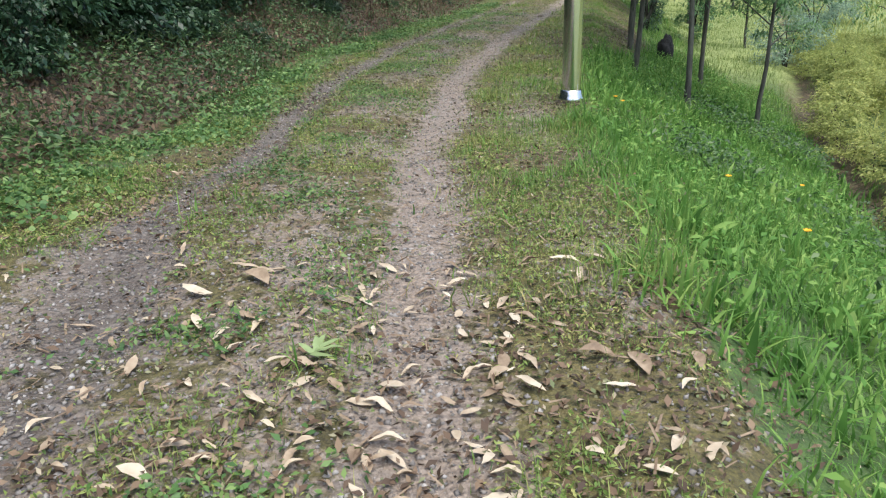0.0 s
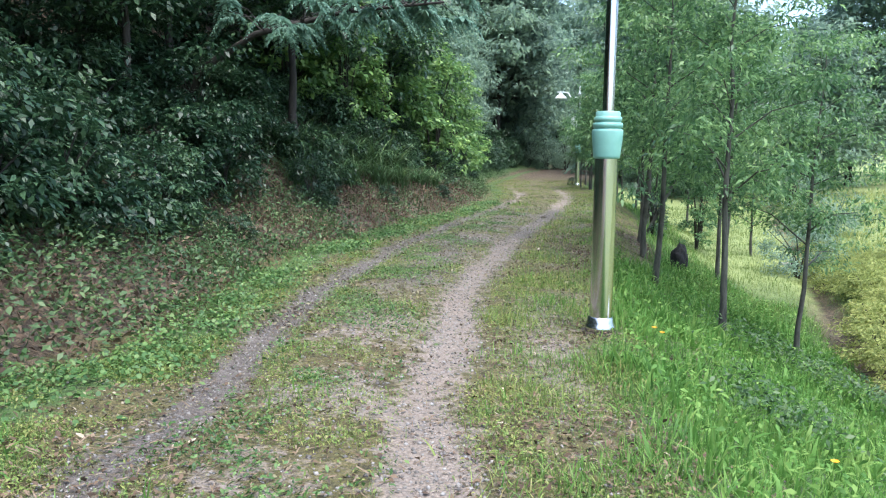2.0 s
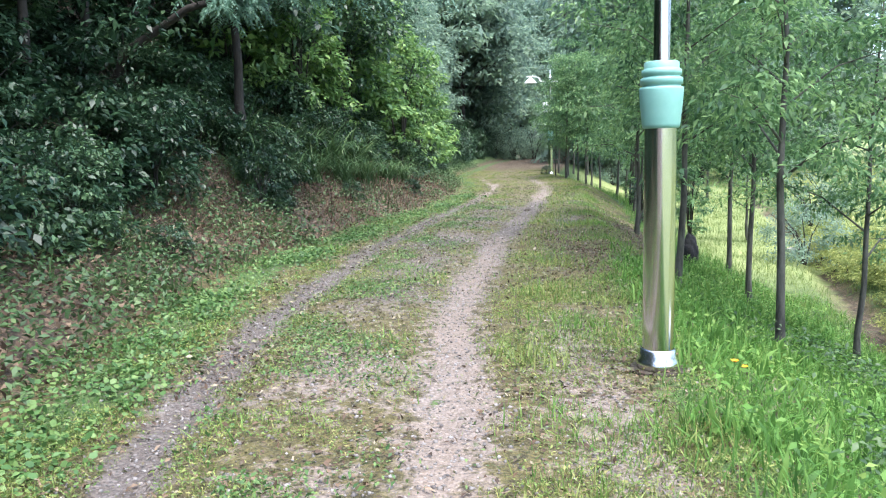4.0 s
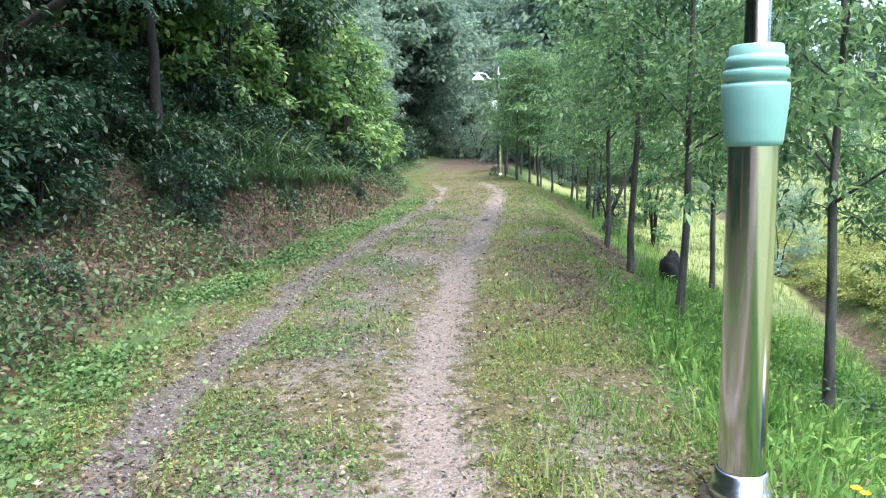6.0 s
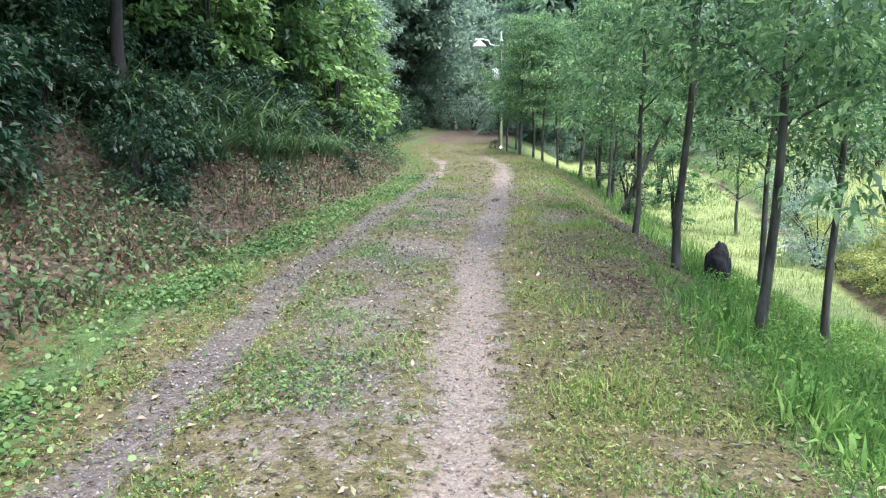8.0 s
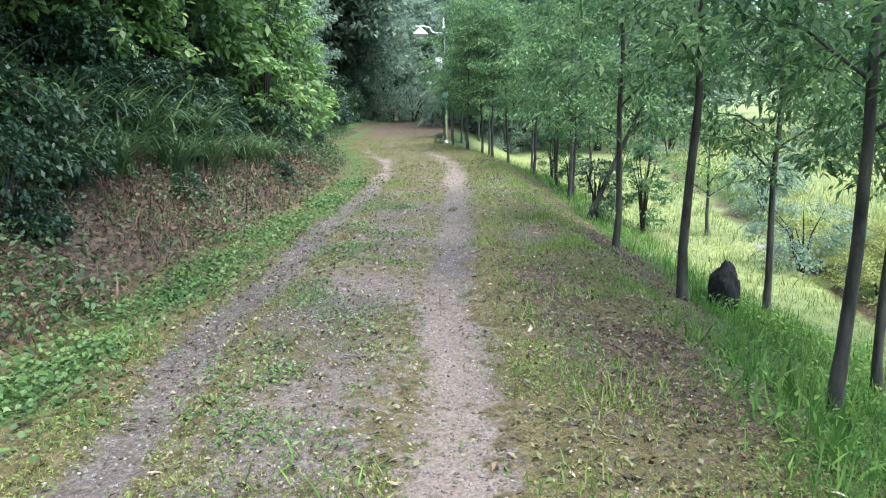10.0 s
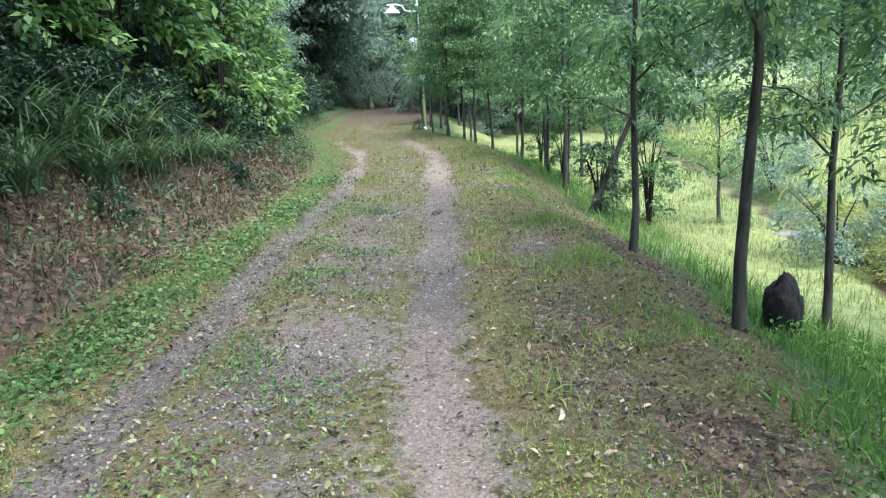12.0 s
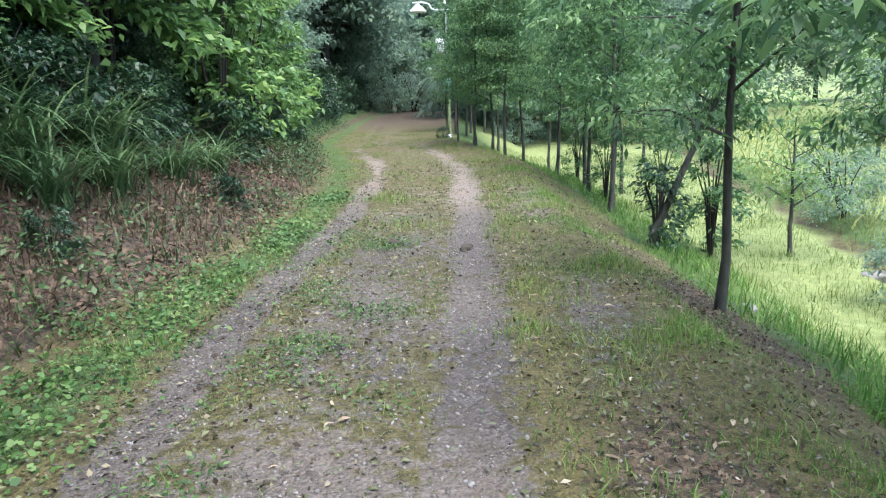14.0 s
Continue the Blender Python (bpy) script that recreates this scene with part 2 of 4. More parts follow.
def height(x, y):
    x, y = np.asarray(x, float), np.asarray(y, float)
    z = .17 * (1 - smooth((y - 2.6) / 3.2))
    d = np.maximum(x - shoulder(y), 0)
    s = stream(y)
    run = np.maximum(s - shoulder(y), .5)
    z = z - np.where(d < run, .43 * np.minimum(d, 2.7) * smooth(d / .5 + .25), .43 * np.minimum(run, 2.7))
    z = z - .20 * np.exp(-((x - s) / .30) ** 2) * (x > shoulder(y))
    z = z + .55 * smooth((x - s - .3) / 9) + .9 * smooth((x - 18) / 20) + 7 * smooth((x - 40) / 60)
    b = np.maximum(bank_foot(y) - x, 0)
    z = z + .42 * np.minimum(b, 1.3) * smooth(b / .5 + .2) + .75 * np.clip(b - 1.3, 0, 9)
    z = z + 6 * smooth((y - 75) / 60)
    near = np.exp(-np.maximum(np.abs(x + .5) - 1.8, 0))
    z = z - .025 * np.exp(-((x - right_track(y)) / .22) ** 2) - .03 * np.exp(-((x - left_track(y)) / .22) ** 2)
    z = z + .012 * wave(x, y, 5.3) + .006 * wave(x, y, 15, 1) + (1 - near) * .05 * wave(x, y, 2.3, 3)
    return z


def track_mask(x, y):
    a = np.exp(-((x - right_track(y) - .05 * wave(x, y, 2.3, 9)) / .25) ** 2) * (.92 + .15 * wave(x, y, 3.1, 6)) * (1 - .22 * smooth((y - 19) / 4) - .45 * smooth((y - 25) / 5))
    b = np.exp(-((x - left_track(y) - .05 * wave(x, y, 1.9, 5)) / (.19 + .24 * (1 - smooth((y - 1.6) / 1.6)))) ** 2) * (.95 + .2 * wave(x, y, 2.7, 1)) * (1 - .22 * smooth((y - 19) / 4) - .45 * smooth((y - 25) / 5))
    mid = np.exp(-((x - (.55 * right_track(y) + .45 * left_track(y))) / .62) ** 2) * (.50 + .16 * smooth((y - 8) / 3) + .24 * wave(x, y, 2.9, 4)) * (1 - .55 * smooth((y - 16) / 4))
    side = np.exp(-((x - right_track(y) - .75) / .35) ** 2) * (.36 + .3 * wave(x, y, 1.3, 2)) * (.4 + .6 * smooth((y - 1.6) / .8))
    side = side * (1 - smooth((y - 20) / 4))
    return np.clip(np.maximum.reduce([a, b, mid, side]), 0, 1)


def brown_patch(x, y):
    """Bare brown earth on the shoulder: a worn stretch, and round the foot of one tree."""
    worn = np.exp(-((x - .72) / .42) ** 2 - ((y - 10.4) / 1.0) ** 2) + .9 * np.exp(-((x - .45) / .3) ** 2 - ((y - 12.2) / .8) ** 2)
    foot = np.exp(-((x - 1.75) / .42) ** 2 - ((y - 15.0) / 1.6) ** 2)
    return np.clip(np.maximum(worn, foot) * (1 + .5 * wave(x, y, 5.1, 21)), 0, 1)


# ---- mesh helpers ----
def mesh_of(name, v, f):
    v, f = np.asarray(v, np.float32), np.asarray(f, np.int32)
    me = bpy.data.meshes.new(name)
    me.vertices.add(len(v))
    me.vertices.foreach_set("co", v.ravel())
    me.loops.add(f.size)
    me.loops.foreach_set("vertex_index", f.ravel())
    me.polygons.add(len(f))
    me.polygons.foreach_set("loop_start", np.arange(0, f.size, f.shape[1], dtype=np.int32))
    me.update(calc_edges=True)
    return me


def put(name, me, material, parent=None, label="", shade=False):
    ob = new(name, me)
    if not me.materials:
        me.materials.append(material)
    if shade:
        me.shade_smooth()
    if parent:
        ob.parent = parent
    return tagged(ob, label)


def turns(yaw, pitch, roll):
    cy, s_y, cp, sp, cr, sr = np.cos(yaw), np.sin(yaw), np.cos(pitch), np.sin(pitch), np.cos(roll), np.sin(roll)
    o = np.zeros_like(yaw)
    e = np.ones_like(yaw)
    rz = np.stack([cy, -s_y, o, s_y, cy, o, o, o, e], -1).reshape(-1, 3, 3)
    rx = np.stack([e, o, o, o, cp, -sp, o, sp, cp], -1).reshape(-1, 3, 3)
    ry = np.stack([cr, o, sr, o, e, o, -sr, o, cr], -1).reshape(-1, 3, 3)
    return rz @ rx @ ry


def strew(tv, tf, pos, rot, size):
    """Many copies of one small shape (tv, tf) as one vertex and face array. size: (n,) or (n, 3)."""
    size = np.asarray(size, float)
    size = size[:, None] * np.ones(3) if size.ndim == 1 else size
    v = np.einsum("nij,nkj->nki", rot, tv[None] * size[:, None, :]) + np.asarray(pos)[:, None, :]
    f = tf[None] + (np.arange(len(pos)) * len(tv))[:, None, None]
    return v.reshape(-1, 3), f.reshape(-1, tf.shape[1])


LEAF = (np.array([(0, 0, 0), (.24, .45, .07), (0, 1, -.12), (-.24, .45, .07)]), np.array([(0, 1, 2, 3)]))
LONG = (np.array([(0, 0, 0), (.19, .45, .05), (0, 1, -.22), (-.19, .45, .05)]), np.array([(0, 1, 2, 3)]))
ROUND = (np.array([(0, 0, 0), (.42, .35, .05), (.3, .85, 0), (0, 1, .03), (-.3, .85, 0), (-.42, .35, .05)]), np.array([(0, 1, 2, 3), (0, 3, 4, 5)]))


def blade_shape(bend, width, rows=4):
    t = np.linspace(0, 1, rows)
    y, z = np.sin(t * bend) / bend, 1 - np.cos(t * bend)
    y, z = z / bend, y
    w = width * (1 - t ** 1.7) * .5 + .002
    v = np.concatenate([np.stack([-w, y, z], -1), np.stack([w, y, z], -1)])
    f = np.array([(i, i + rows, i + rows + 1, i + 1) for i in range(rows - 1)])
    return v, f


BLADES = [blade_shape(.5, .05), blade_shape(1.0, .06), blade_shape(1.6, .07)]
BROAD = [blade_shape(.9, .16), blade_shape(1.5, .2)]


def grow(name, xy, lo, hi, shapes, material, tilt=.35, lift=0.0):
    """A patch of blades on the ground at the places xy."""
    vs, fs, base = [], [], 0
    for i, (tv, tf) in enumerate(shapes):
        p = xy[i::len(shapes)]
        k = len(p)
        if not k:
            continue
        pos = np.column_stack([p, height(p[:, 0], p[:, 1]) - .005 + lift])
        v, f = strew(tv, tf, pos, turns(rng.uniform(0, 6.283, k), rng.normal(0, tilt, k), rng.normal(0, .2, k)), rng.uniform(lo, hi, k) * (1 + .4 * wave(p[:, 0], p[:, 1], 6.1, 40)))
        vs.append(v)
        fs.append(f + base)
        base += len(v)
    return put(name, mesh_of(name, np.concatenate(vs), np.concatenate(fs)), material, shade=False)


def flat_leaves(name, xy, lo, hi, shape, material, tilt=.3, lift=.006, up=.0):
    k = len(xy)
    pos = np.column_stack([xy, height(xy[:, 0], xy[:, 1]) + lift + rng.uniform(0, 1, k) * up])
    v, f = strew(*shape, pos, turns(rng.uniform(0, 6.283, k), rng.normal(0, tilt, k), rng.normal(0, tilt, k)), rng.uniform(lo, hi, k))
    return put(name, mesh_of(name, v, f), material)


def places(n, x0, x1, y0, y1, keep, near=1.0):
    """n tries over a stretch of the plan (denser towards y0), kept by the chance keep(x, y)."""
    x = rng.uniform(x0, x1, n)
    y = y0 + (y1 - y0) * rng.uniform(0, 1, n) ** near
    ok = rng.uniform(0, 1, n) < keep(x, y)
    return np.column_stack([x[ok], y[ok]])


def tube(points, radii, sides=8, cap=True):
    """Vertices and faces of a tapered tube through the points."""
    p = np.asarray(points, float)
    a = np.linspace(0, 2 * math.pi, sides, endpoint=False)
    v = []
    for i, (q, r) in enumerate(zip(p, radii)):
        d = p[min(i + 1, len(p) - 1)] - p[max(i - 1, 0)]
        d = d / (np.linalg.norm(d) + 1e-9)
        s = np.cross(d, (0.31, .95, .05))
        s = s / np.linalg.norm(s)
        u = np.cross(d, s)
        v.append(q + r * (np.cos(a)[:, None] * s + np.sin(a)[:, None] * u))
    f = [(i * sides + j, i * sides + (j + 1) % sides, (i + 1) * sides + (j + 1) % sides, (i + 1) * sides + j) for i in range(len(p) - 1) for j in range(sides)]
    return np.concatenate(v), np.array(f)


def join(pieces):
    vs, fs, base = [], [], 0
    for v, f in pieces:
        vs.append(v)
        fs.append(f + base)
        base += len(v)
    return np.concatenate(vs), np.concatenate(fs)


def lathe(profile, sides=28):
    """A turned body of (radius, z) pairs."""
    a = np.linspace(0, 2 * math.pi, sides, endpoint=False)
    v = np.concatenate([np.column_stack([r * np.cos(a), r * np.sin(a), np.full(sides, z)]) for r, z in profile])
    f = [(i * sides + j, i * sides + (j + 1) % sides, (i + 1) * sides + (j + 1) % sides, (i + 1) * sides + j) for i in range(len(profile) - 1) for j in range(sides)]
    return v, np.array(f)


def make_tree(name, seed, clear, top, spread, r0, limbs, per, leaf, leaf_mat, bark, label, shape=LONG, lean=0.0, fill=.5, low=0.0, category="tree", sprays=2, flat=.62):
    """A tapered trunk with limbs, and a crown of leaf clumps along them. Returns the thing, at the origin."""
    g = np.random.default_rng(seed)
    root = tagged(new(name), label, category)
    zs = np.linspace(-.15, top * .86, 9)
    wob = np.cumsum(g.normal(0, .028, (9, 2)), 0) * (top / 7)
    wob -= wob[0]
    pts = np.column_stack([wob[:, 0] + lean * zs, wob[:, 1], zs])
    rad = r0 * (1 - .82 * np.linspace(0, 1, 9) ** 1.1)
    rad[0] *= 1.35
    wood = [tube(pts, rad, 9)]
    tips = []
    for i in range(limbs):
        z = clear + (top * .84 - clear) * (i + g.uniform(0, .8)) / limbs
        b = np.array([np.interp(z, zs, pts[:, 0]), np.interp(z, zs, pts[:, 1]), z])
        a = i * 2.4 + g.uniform(-.5, .5)
        ln = spread * g.uniform(.65, 1.1) * (1 - .55 * ((z - clear) / (top - clear)) ** 1.5)
        rise = g.uniform(.15, .6) * ln
        e = b + np.array([math.cos(a) * ln, math.sin(a) * ln, rise])
        m = b * .5 + e * .5 + np.array([0, 0, .12 * ln])
        r = np.interp(z, zs, rad) * .5
        wood.append(tube([b, m, e], [r, r * .6, r * .2], 5))
        for t in np.linspace(.25, 1.05, 5):
            q = (1 - t) ** 2 * b + 2 * t * (1 - t) * m + t * t * e
            for _ in range(sprays):
                o = q + g.normal(0, .17 * spread, 3) * (1, 1, .6)
                tips.append(o)
                if g.uniform() < .5:
                    wood.append(tube([q, o], [r * .3, r * .1], 4))
    for _ in range(int(limbs * fill * 4)):
        a, h = g.uniform(0, 6.283), g.uniform(0, 1)
        rr = spread * (1 - .5 * h) * math.sqrt(g.uniform(.05, 1))
        tips.append(np.array([rr * math.cos(a) + lean * top * .6, rr * math.sin(a), clear + low + (top - clear - low) * h]))
    tips = np.array(tips)
    n = len(tips) * per
    c = np.repeat(tips, per, 0)
    off = g.normal(0, .07 * spread + .06, (n, 3)) * (1, 1, flat)
    pos = c + off
    yaw = np.arctan2(off[:, 1], off[:, 0]) - math.pi / 2 + g.normal(0, .7, n)
    v, f = strew(*shape, pos, turns(yaw, g.normal(-.35, .45, n), g.normal(0, .4, n)), g.uniform(.65, 1.25, n) * leaf)
    v[:, 2] = np.maximum(v[:, 2], clear * .86 if low >= 0 else .03)
    put("trunk", mesh_of("trunk", *join(wood)), bark, root, shade=True)
    put("crown", mesh_of("crown", v, f), leaf_mat, root)
    return root


def make_shrub(name, seed, w, h, clumps, per, leaf, leaf_mat, label, shape=LEAF, stems=7, category="shrub"):
    """Stems from one foot and an uneven mass of leaf clumps."""
    g = np.random.default_rng(seed)
    root = tagged(new(name), label, category)
    wood, tips = [], []
    for i in range(stems):
        a = g.uniform(0, 6.283)
        e = np.array([math.cos(a) * w * g.uniform(.3, .8), math.sin(a) * w * g.uniform(.3, .8), h * g.uniform(.6, 1)])
        wood.append(tube([(0, 0, -.15), e * (.35, .35, .6), e], [.022, .014, .005], 5))
    for _ in range(clumps):
        a, t = g.uniform(0, 6.283), g.uniform(.05, 1)
        r = w * math.sqrt(g.uniform(.1, 1)) * (1 - .45 * t * t) * g.uniform(.8, 1.15)
        tips.append((r * math.cos(a), r * math.sin(a), h * t))
    c = np.repeat(np.array(tips), per, 0)
    n = len(c)
    off = g.normal(0, .065 * w + .04, (n, 3)) * (1, 1, .7)
    yaw = np.arctan2(c[:, 1] + off[:, 1], c[:, 0] + off[:, 0]) - math.pi / 2 + g.normal(0, .8, n)
    v, f = strew(*shape, c + off, turns(yaw, g.normal(-.3, .5, n), g.normal(0, .45, n)), g.uniform(.6, 1.3, n) * leaf)
    v[:, 2] = np.maximum(v[:, 2], -.1)
    put("stem", mesh_of("stem", *join(wood)), M_dark_bark, root, shade=True)
    put("foliage", mesh_of("foliage", v, f), leaf_mat, root)
    return root


def on_ground(x, y, turn=0.0, size=1.0, sink=0.0, tip=0.0, tip2=0.0):
    z = float(height(x, y)) - sink
    return pose(x, y, z, tip, tip2, turn) @ Matrix.Scale(size, 4)


def set_at(ob, m):
    ob.matrix_basis = m
    return ob


def copy_at(ob, m, label="", group=""):
    c = copy_thing(ob, Matrix.Identity(4))
    c.matrix_basis = m
    return tagged(c, label, "", group)


# ---- ground: one sheet to the horizon ----
def spread_axis(lo, hi, step, far_lo, far_hi):
    mid = list(np.arange(lo, hi, step))
    up, s = [mid[-1]], step
    while up[-1] < far_hi:
        s *= 1.16
        up.append(up[-1] + s)
    dn, s = [mid[0]], step
    while dn[-1] > far_lo:
        s *= 1.16
        dn.append(dn[-1] - s)
    return np.array(dn[:0:-1] + mid + up[1:])


gx, gy = spread_axis(-4.2, 4.6, .055, -600, 600), spread_axis(-1, 20, .07, -600, 900)
X, Y = np.meshgrid(gx, gy)
Z = height(X, Y)
nx, ny = len(gx), len(gy)
idx = np.arange(nx * ny).reshape(ny, nx)
quads = np.stack([idx[:-1, :-1], idx[:-1, 1:], idx[1:, 1:], idx[1:, :-1]], -1).reshape(-1, 4)
me = mesh_of("ground", np.stack([X, Y, Z], -1).reshape(-1, 3), quads)
cov = np.zeros((ny, nx, 4), np.float32)
cov[..., 0] = track_mask(X, Y)
right_side = smooth((X - grass_edge(Y)) / .3 + .3)
cov[..., 1] = np.maximum(right_side * (1 - .9 * brown_patch(X, Y)), .8 * np.exp(-((X - bank_foot(Y) - .35) / .26) ** 2) * (Y > 3))
ditch = np.exp(-((X - stream(Y)) / .4) ** 2)
cov[..., 1] *= 1 - .9 * ditch
brown = brown_patch(X, Y)
# Last term: litter brown past y 34, bare earth with the trees' shade painted in.
cov[..., 2] = np.maximum.reduce([smooth((bank_foot(Y) - X) / .5 + .2) * (1 - .7 * smooth((Y - 22) / 4)), .7 * ditch, .9 * brown, .8 * smooth((Y - 34) / 6) * (np.abs(X) < 6)])
cov[..., 1] = np.maximum(cov[..., 1], smooth((bank_foot(Y) - X) / .5) * smooth((Y - 22) / 4))
cov[..., 0] *= 1 - right_side
cov[..., 3] = smooth((X - stream(Y) - .5) / 1.0) * (1 - .5 * smooth((X - 34) / 6)) + smooth((X - grass_edge(Y) - .3) / 1.2) * smooth((Y - 13) / 4) * (X < stream(Y))
ca = me.color_attributes.new("cover", "FLOAT_COLOR", "POINT")
ca.data.foreach_set("color", cov.ravel())
# Mask of the darker grit: left rut, and the track from about y 7 to 20.
dark_rut = .85 * np.exp(-((X - left_track(Y)) / .3) ** 2) * (1 - smooth((Y - 18) / 4))
dark_stretch = smooth((Y - 7.3) / 1.5) * (1 - smooth((Y - 17) / 3)) * (.85 + .25 * wave(X, Y, 2.1, 31)) * (1 - .8 * np.exp(-((X - right_track(Y)) / .3) ** 2) * (1 - smooth((Y - 10.5) / 2.5)))
da = me.attributes.new("dark_grit", "FLOAT", "POINT")
da.data.foreach_set("value", np.clip(np.maximum(dark_rut, dark_stretch), 0, 1).astype(np.float32).ravel())
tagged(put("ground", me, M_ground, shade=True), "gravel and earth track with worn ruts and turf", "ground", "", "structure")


# ---- lamp posts ----
def lamp_post():
    root = tagged(new("street_lamp"), "stainless steel lamp post with mint green plastic collar standing in grass", "street lamp")
    def turned(name, prof, mat, label="", parent=root):
        return put(name, mesh_of(name, *lathe(prof)), mat, parent, label, True)
    turned("base_plate", [(0, -.1), (.15, -.1), (.15, .012), (.145, .018), (.085, .02)], M_clod, "dirty steel base plate")
    turned("base_collar", [(.088, .018), (.112, .02), (.113, .06), (.104, .066), (.103, .082), (.098, .088), (.095, .122), (.086, .127)], M_collar, "bright aluminium collar")
    turned("lower_shaft", [(.083, .0), (.083, 1.31)], M_steel)
    cap = turned("shaft_collar", [(.083, 1.303), (.094, 1.306), (.097, 1.325), (.109, 1.44), (.112, 1.50), (.110, 1.512), (.098, 1.516), (.098, 1.524), (.108, 1.528), (.108, 1.553), (.104, 1.560), (.094, 1.563), (.094, 1.571), (.102, 1.575), (.100, 1.600), (.090, 1.606), (.088, 1.61), (.088, 1.637), (.080, 1.643), (.04, 1.645)], M_mint, "mint green stepped plastic collar")
    turned("upper_shaft", [(.043, 1.64), (.042, 3.55)], M_steel)
    turned("finial", [(.042, 3.55), (.05, 3.56), (.05, 3.6), (.018, 3.62), (.014, 3.85), (0, 3.87)], M_white)
    bar = tube([(.42, 0, 3.42), (-.25, 0, 3.42), (-.36, 0, 3.46), (-.42, 0, 3.58), (-.60, 0, 3.63), (-.86, 0, 3.62)], [.02] * 6, 8)
    put("arm", mesh_of("arm", *bar), M_white, root, "white painted curved arm", True)
    v, f = lathe([(.02, 3.60), (.05, 3.58), (.07, 3.55), (.16, 3.48), (.23, 3.40), (.235, 3.385), (.20, 3.385), (0, 3.38)])
    v[:, 0] -= .72
    put("lantern", mesh_of("lantern", v, f), M_white, root, "white bell-shaped lantern", True)
    return root


lamp = lamp_post()
tagged(lamp, group="lamps along the track")
set_at(lamp, pose(.866, 6.594, -.006))
far_lamp = copy_at(lamp, pose(.45, 30.9, -.05), "distant steel lamp post with white bell lantern above trees")
v, f = lathe([(0, 2.30), (.09, 2.32), (.11, 2.36), (.11, 2.66), (.06, 2.69), (0, 2.69)], 14)
v[:, 0] -= .17
put("sign_box", mesh_of("sign_box", v, f), M_white, far_lamp, "small white box on the post", True)

# ---- trees beside the track ----
roadside = [make_tree("roadside_tree", 20 + i, 1.5 - .1 * i, 4.9 + .2 * i, 1.1, .041, 14, 68, .086, M_leaf, M_bark, "slim young tree with dark bark and leafy crown", fill=.25, sprays=1, flat=.4) for i in range(3)]
R = "young trees along the slope"
for t in roadside:
    tagged(t, group=R)
spots = [(1.61, 10.47, 0, .95), (1.667, 12.83, 1, 1.05), (1.765, 15.37, 2, .95), (2.97, 14.05, 0, .95), (2.12, 8.66, 1, .9), (3.12, 9.73, 2, .75), (2.66, 11.7, 0, .9),
         (2.3, 24.9, 1, .9), (2.7, 24.1, 2, .95), (2.35, 20.9, 0, .95), (.95, 27.8, 1, .9), (1.3, 27.5, 2, .85), (1.55, 27.1, 0, .9), (2.0, 27.4, 1, .9), (.8, 33.6, 2, 1.0), (1.2, 34.8, 0, 1.0),
         (1.5, 37.2, 1, 1.05), (2.1, 33.7, 2, 1.0), (2.3, 40.5, 0, 1.2), (3.2, 30.7, 1, 1.0), (4.1, 26.7, 2, 1.0), (.62, 29.3, 0, .62), (.98, 29.0, 1, .66), (2.6, 21.6, 2, .8), (2.5, 22.8, 1, .85)]
for i, (x, y, k, s) in enumerate(spots):
    m = on_ground(x, y, (i * 77) % 360, s, 0, 1.6 * math.sin(i * 2.1), 1.6 * math.cos(i * 1.3))
    set_at(roadside[k], m) if i < 3 else copy_at(roadside[k], m)
leaner = make_tree("leaning_tree", 31, 1.3, 3.4, .75, .05, 8, 34, .10, M_leaf, M_bark, "leaning young tree with ivy at its foot", lean=.42)
set_at(leaner, on_ground(2.15, 18.4, 0))
ivy = make_shrub("ivy_clump", 32, .3, 1.0, 22, 34, .075, M_leaf_dark, "dark ivy growing round a leaning trunk")
set_at(ivy, on_ground(2.28, 18.45))
bushy = make_shrub("slope_shrub", 33, .42, 1.9, 40, 40, .08, M_leaf, "slender leafy green shrub on the grassy slope")
set_at(bushy, on_ground(3.45, 19.8))
for i, (x, y, s) in enumerate([(2.7, 22.5, .7), (2.9, 25.7, .8), (4.2, 24.2, .9)]):
    copy_at(bushy, on_ground(x, y, 70 * i + 20, s))

# ---- meadow beyond the stream ----
orchard = make_tree("orchard_tree", 41, .75, 2.7, 1.15, .045, 9, 13, .10, M_leaf_bright, M_bark, "small orchard tree with forked trunk in meadow", fill=.4, category="tree")
set_at(orchard, on_ground(4.8, 20.3, 10, .85))
for i, (x, y, s) in enumerate([(7.3, 17.5, .9), (7.9, 14.0, .9), (9.4, 15.8, 1.0), (10.5, 23, 1.1), (12, 30, 1.3), (6.5, 33, 1.2)]):
    copy_at(orchard, on_ground(x, y, 50 * i, s), group="orchard trees")
olive = make_shrub("meadow_bush", 43, .95, 1.15, 46, 46, .075, M_leaf_hazy, "rounded grey-green bush beside the stream")
set_at(olive, on_ground(5.2, 17.6, 0, .9))
for i, (x, y, s) in enumerate([(7.0, 22.8, 1.0), (8.3, 25.5, 1.1), (11.0, 19.5, 1.1), (14, 33, 1.8), (10, 38, 1.8)]):
    copy_at(olive, on_ground(x, y, 40 * i, s))
weed = make_shrub("yellow_weed_clump", 44, .5, .75, 30, 60, .06, M_meadow, "tall yellow-green weeds on the stream bank", shape=LONG, stems=1, category="weeds")
for child in weed.children:
    child.data.transform(Matrix.Diagonal((1, 1, .7, 1)))
set_at(weed, on_ground(4.9, 9.0, 0, 1.0))
k = 0
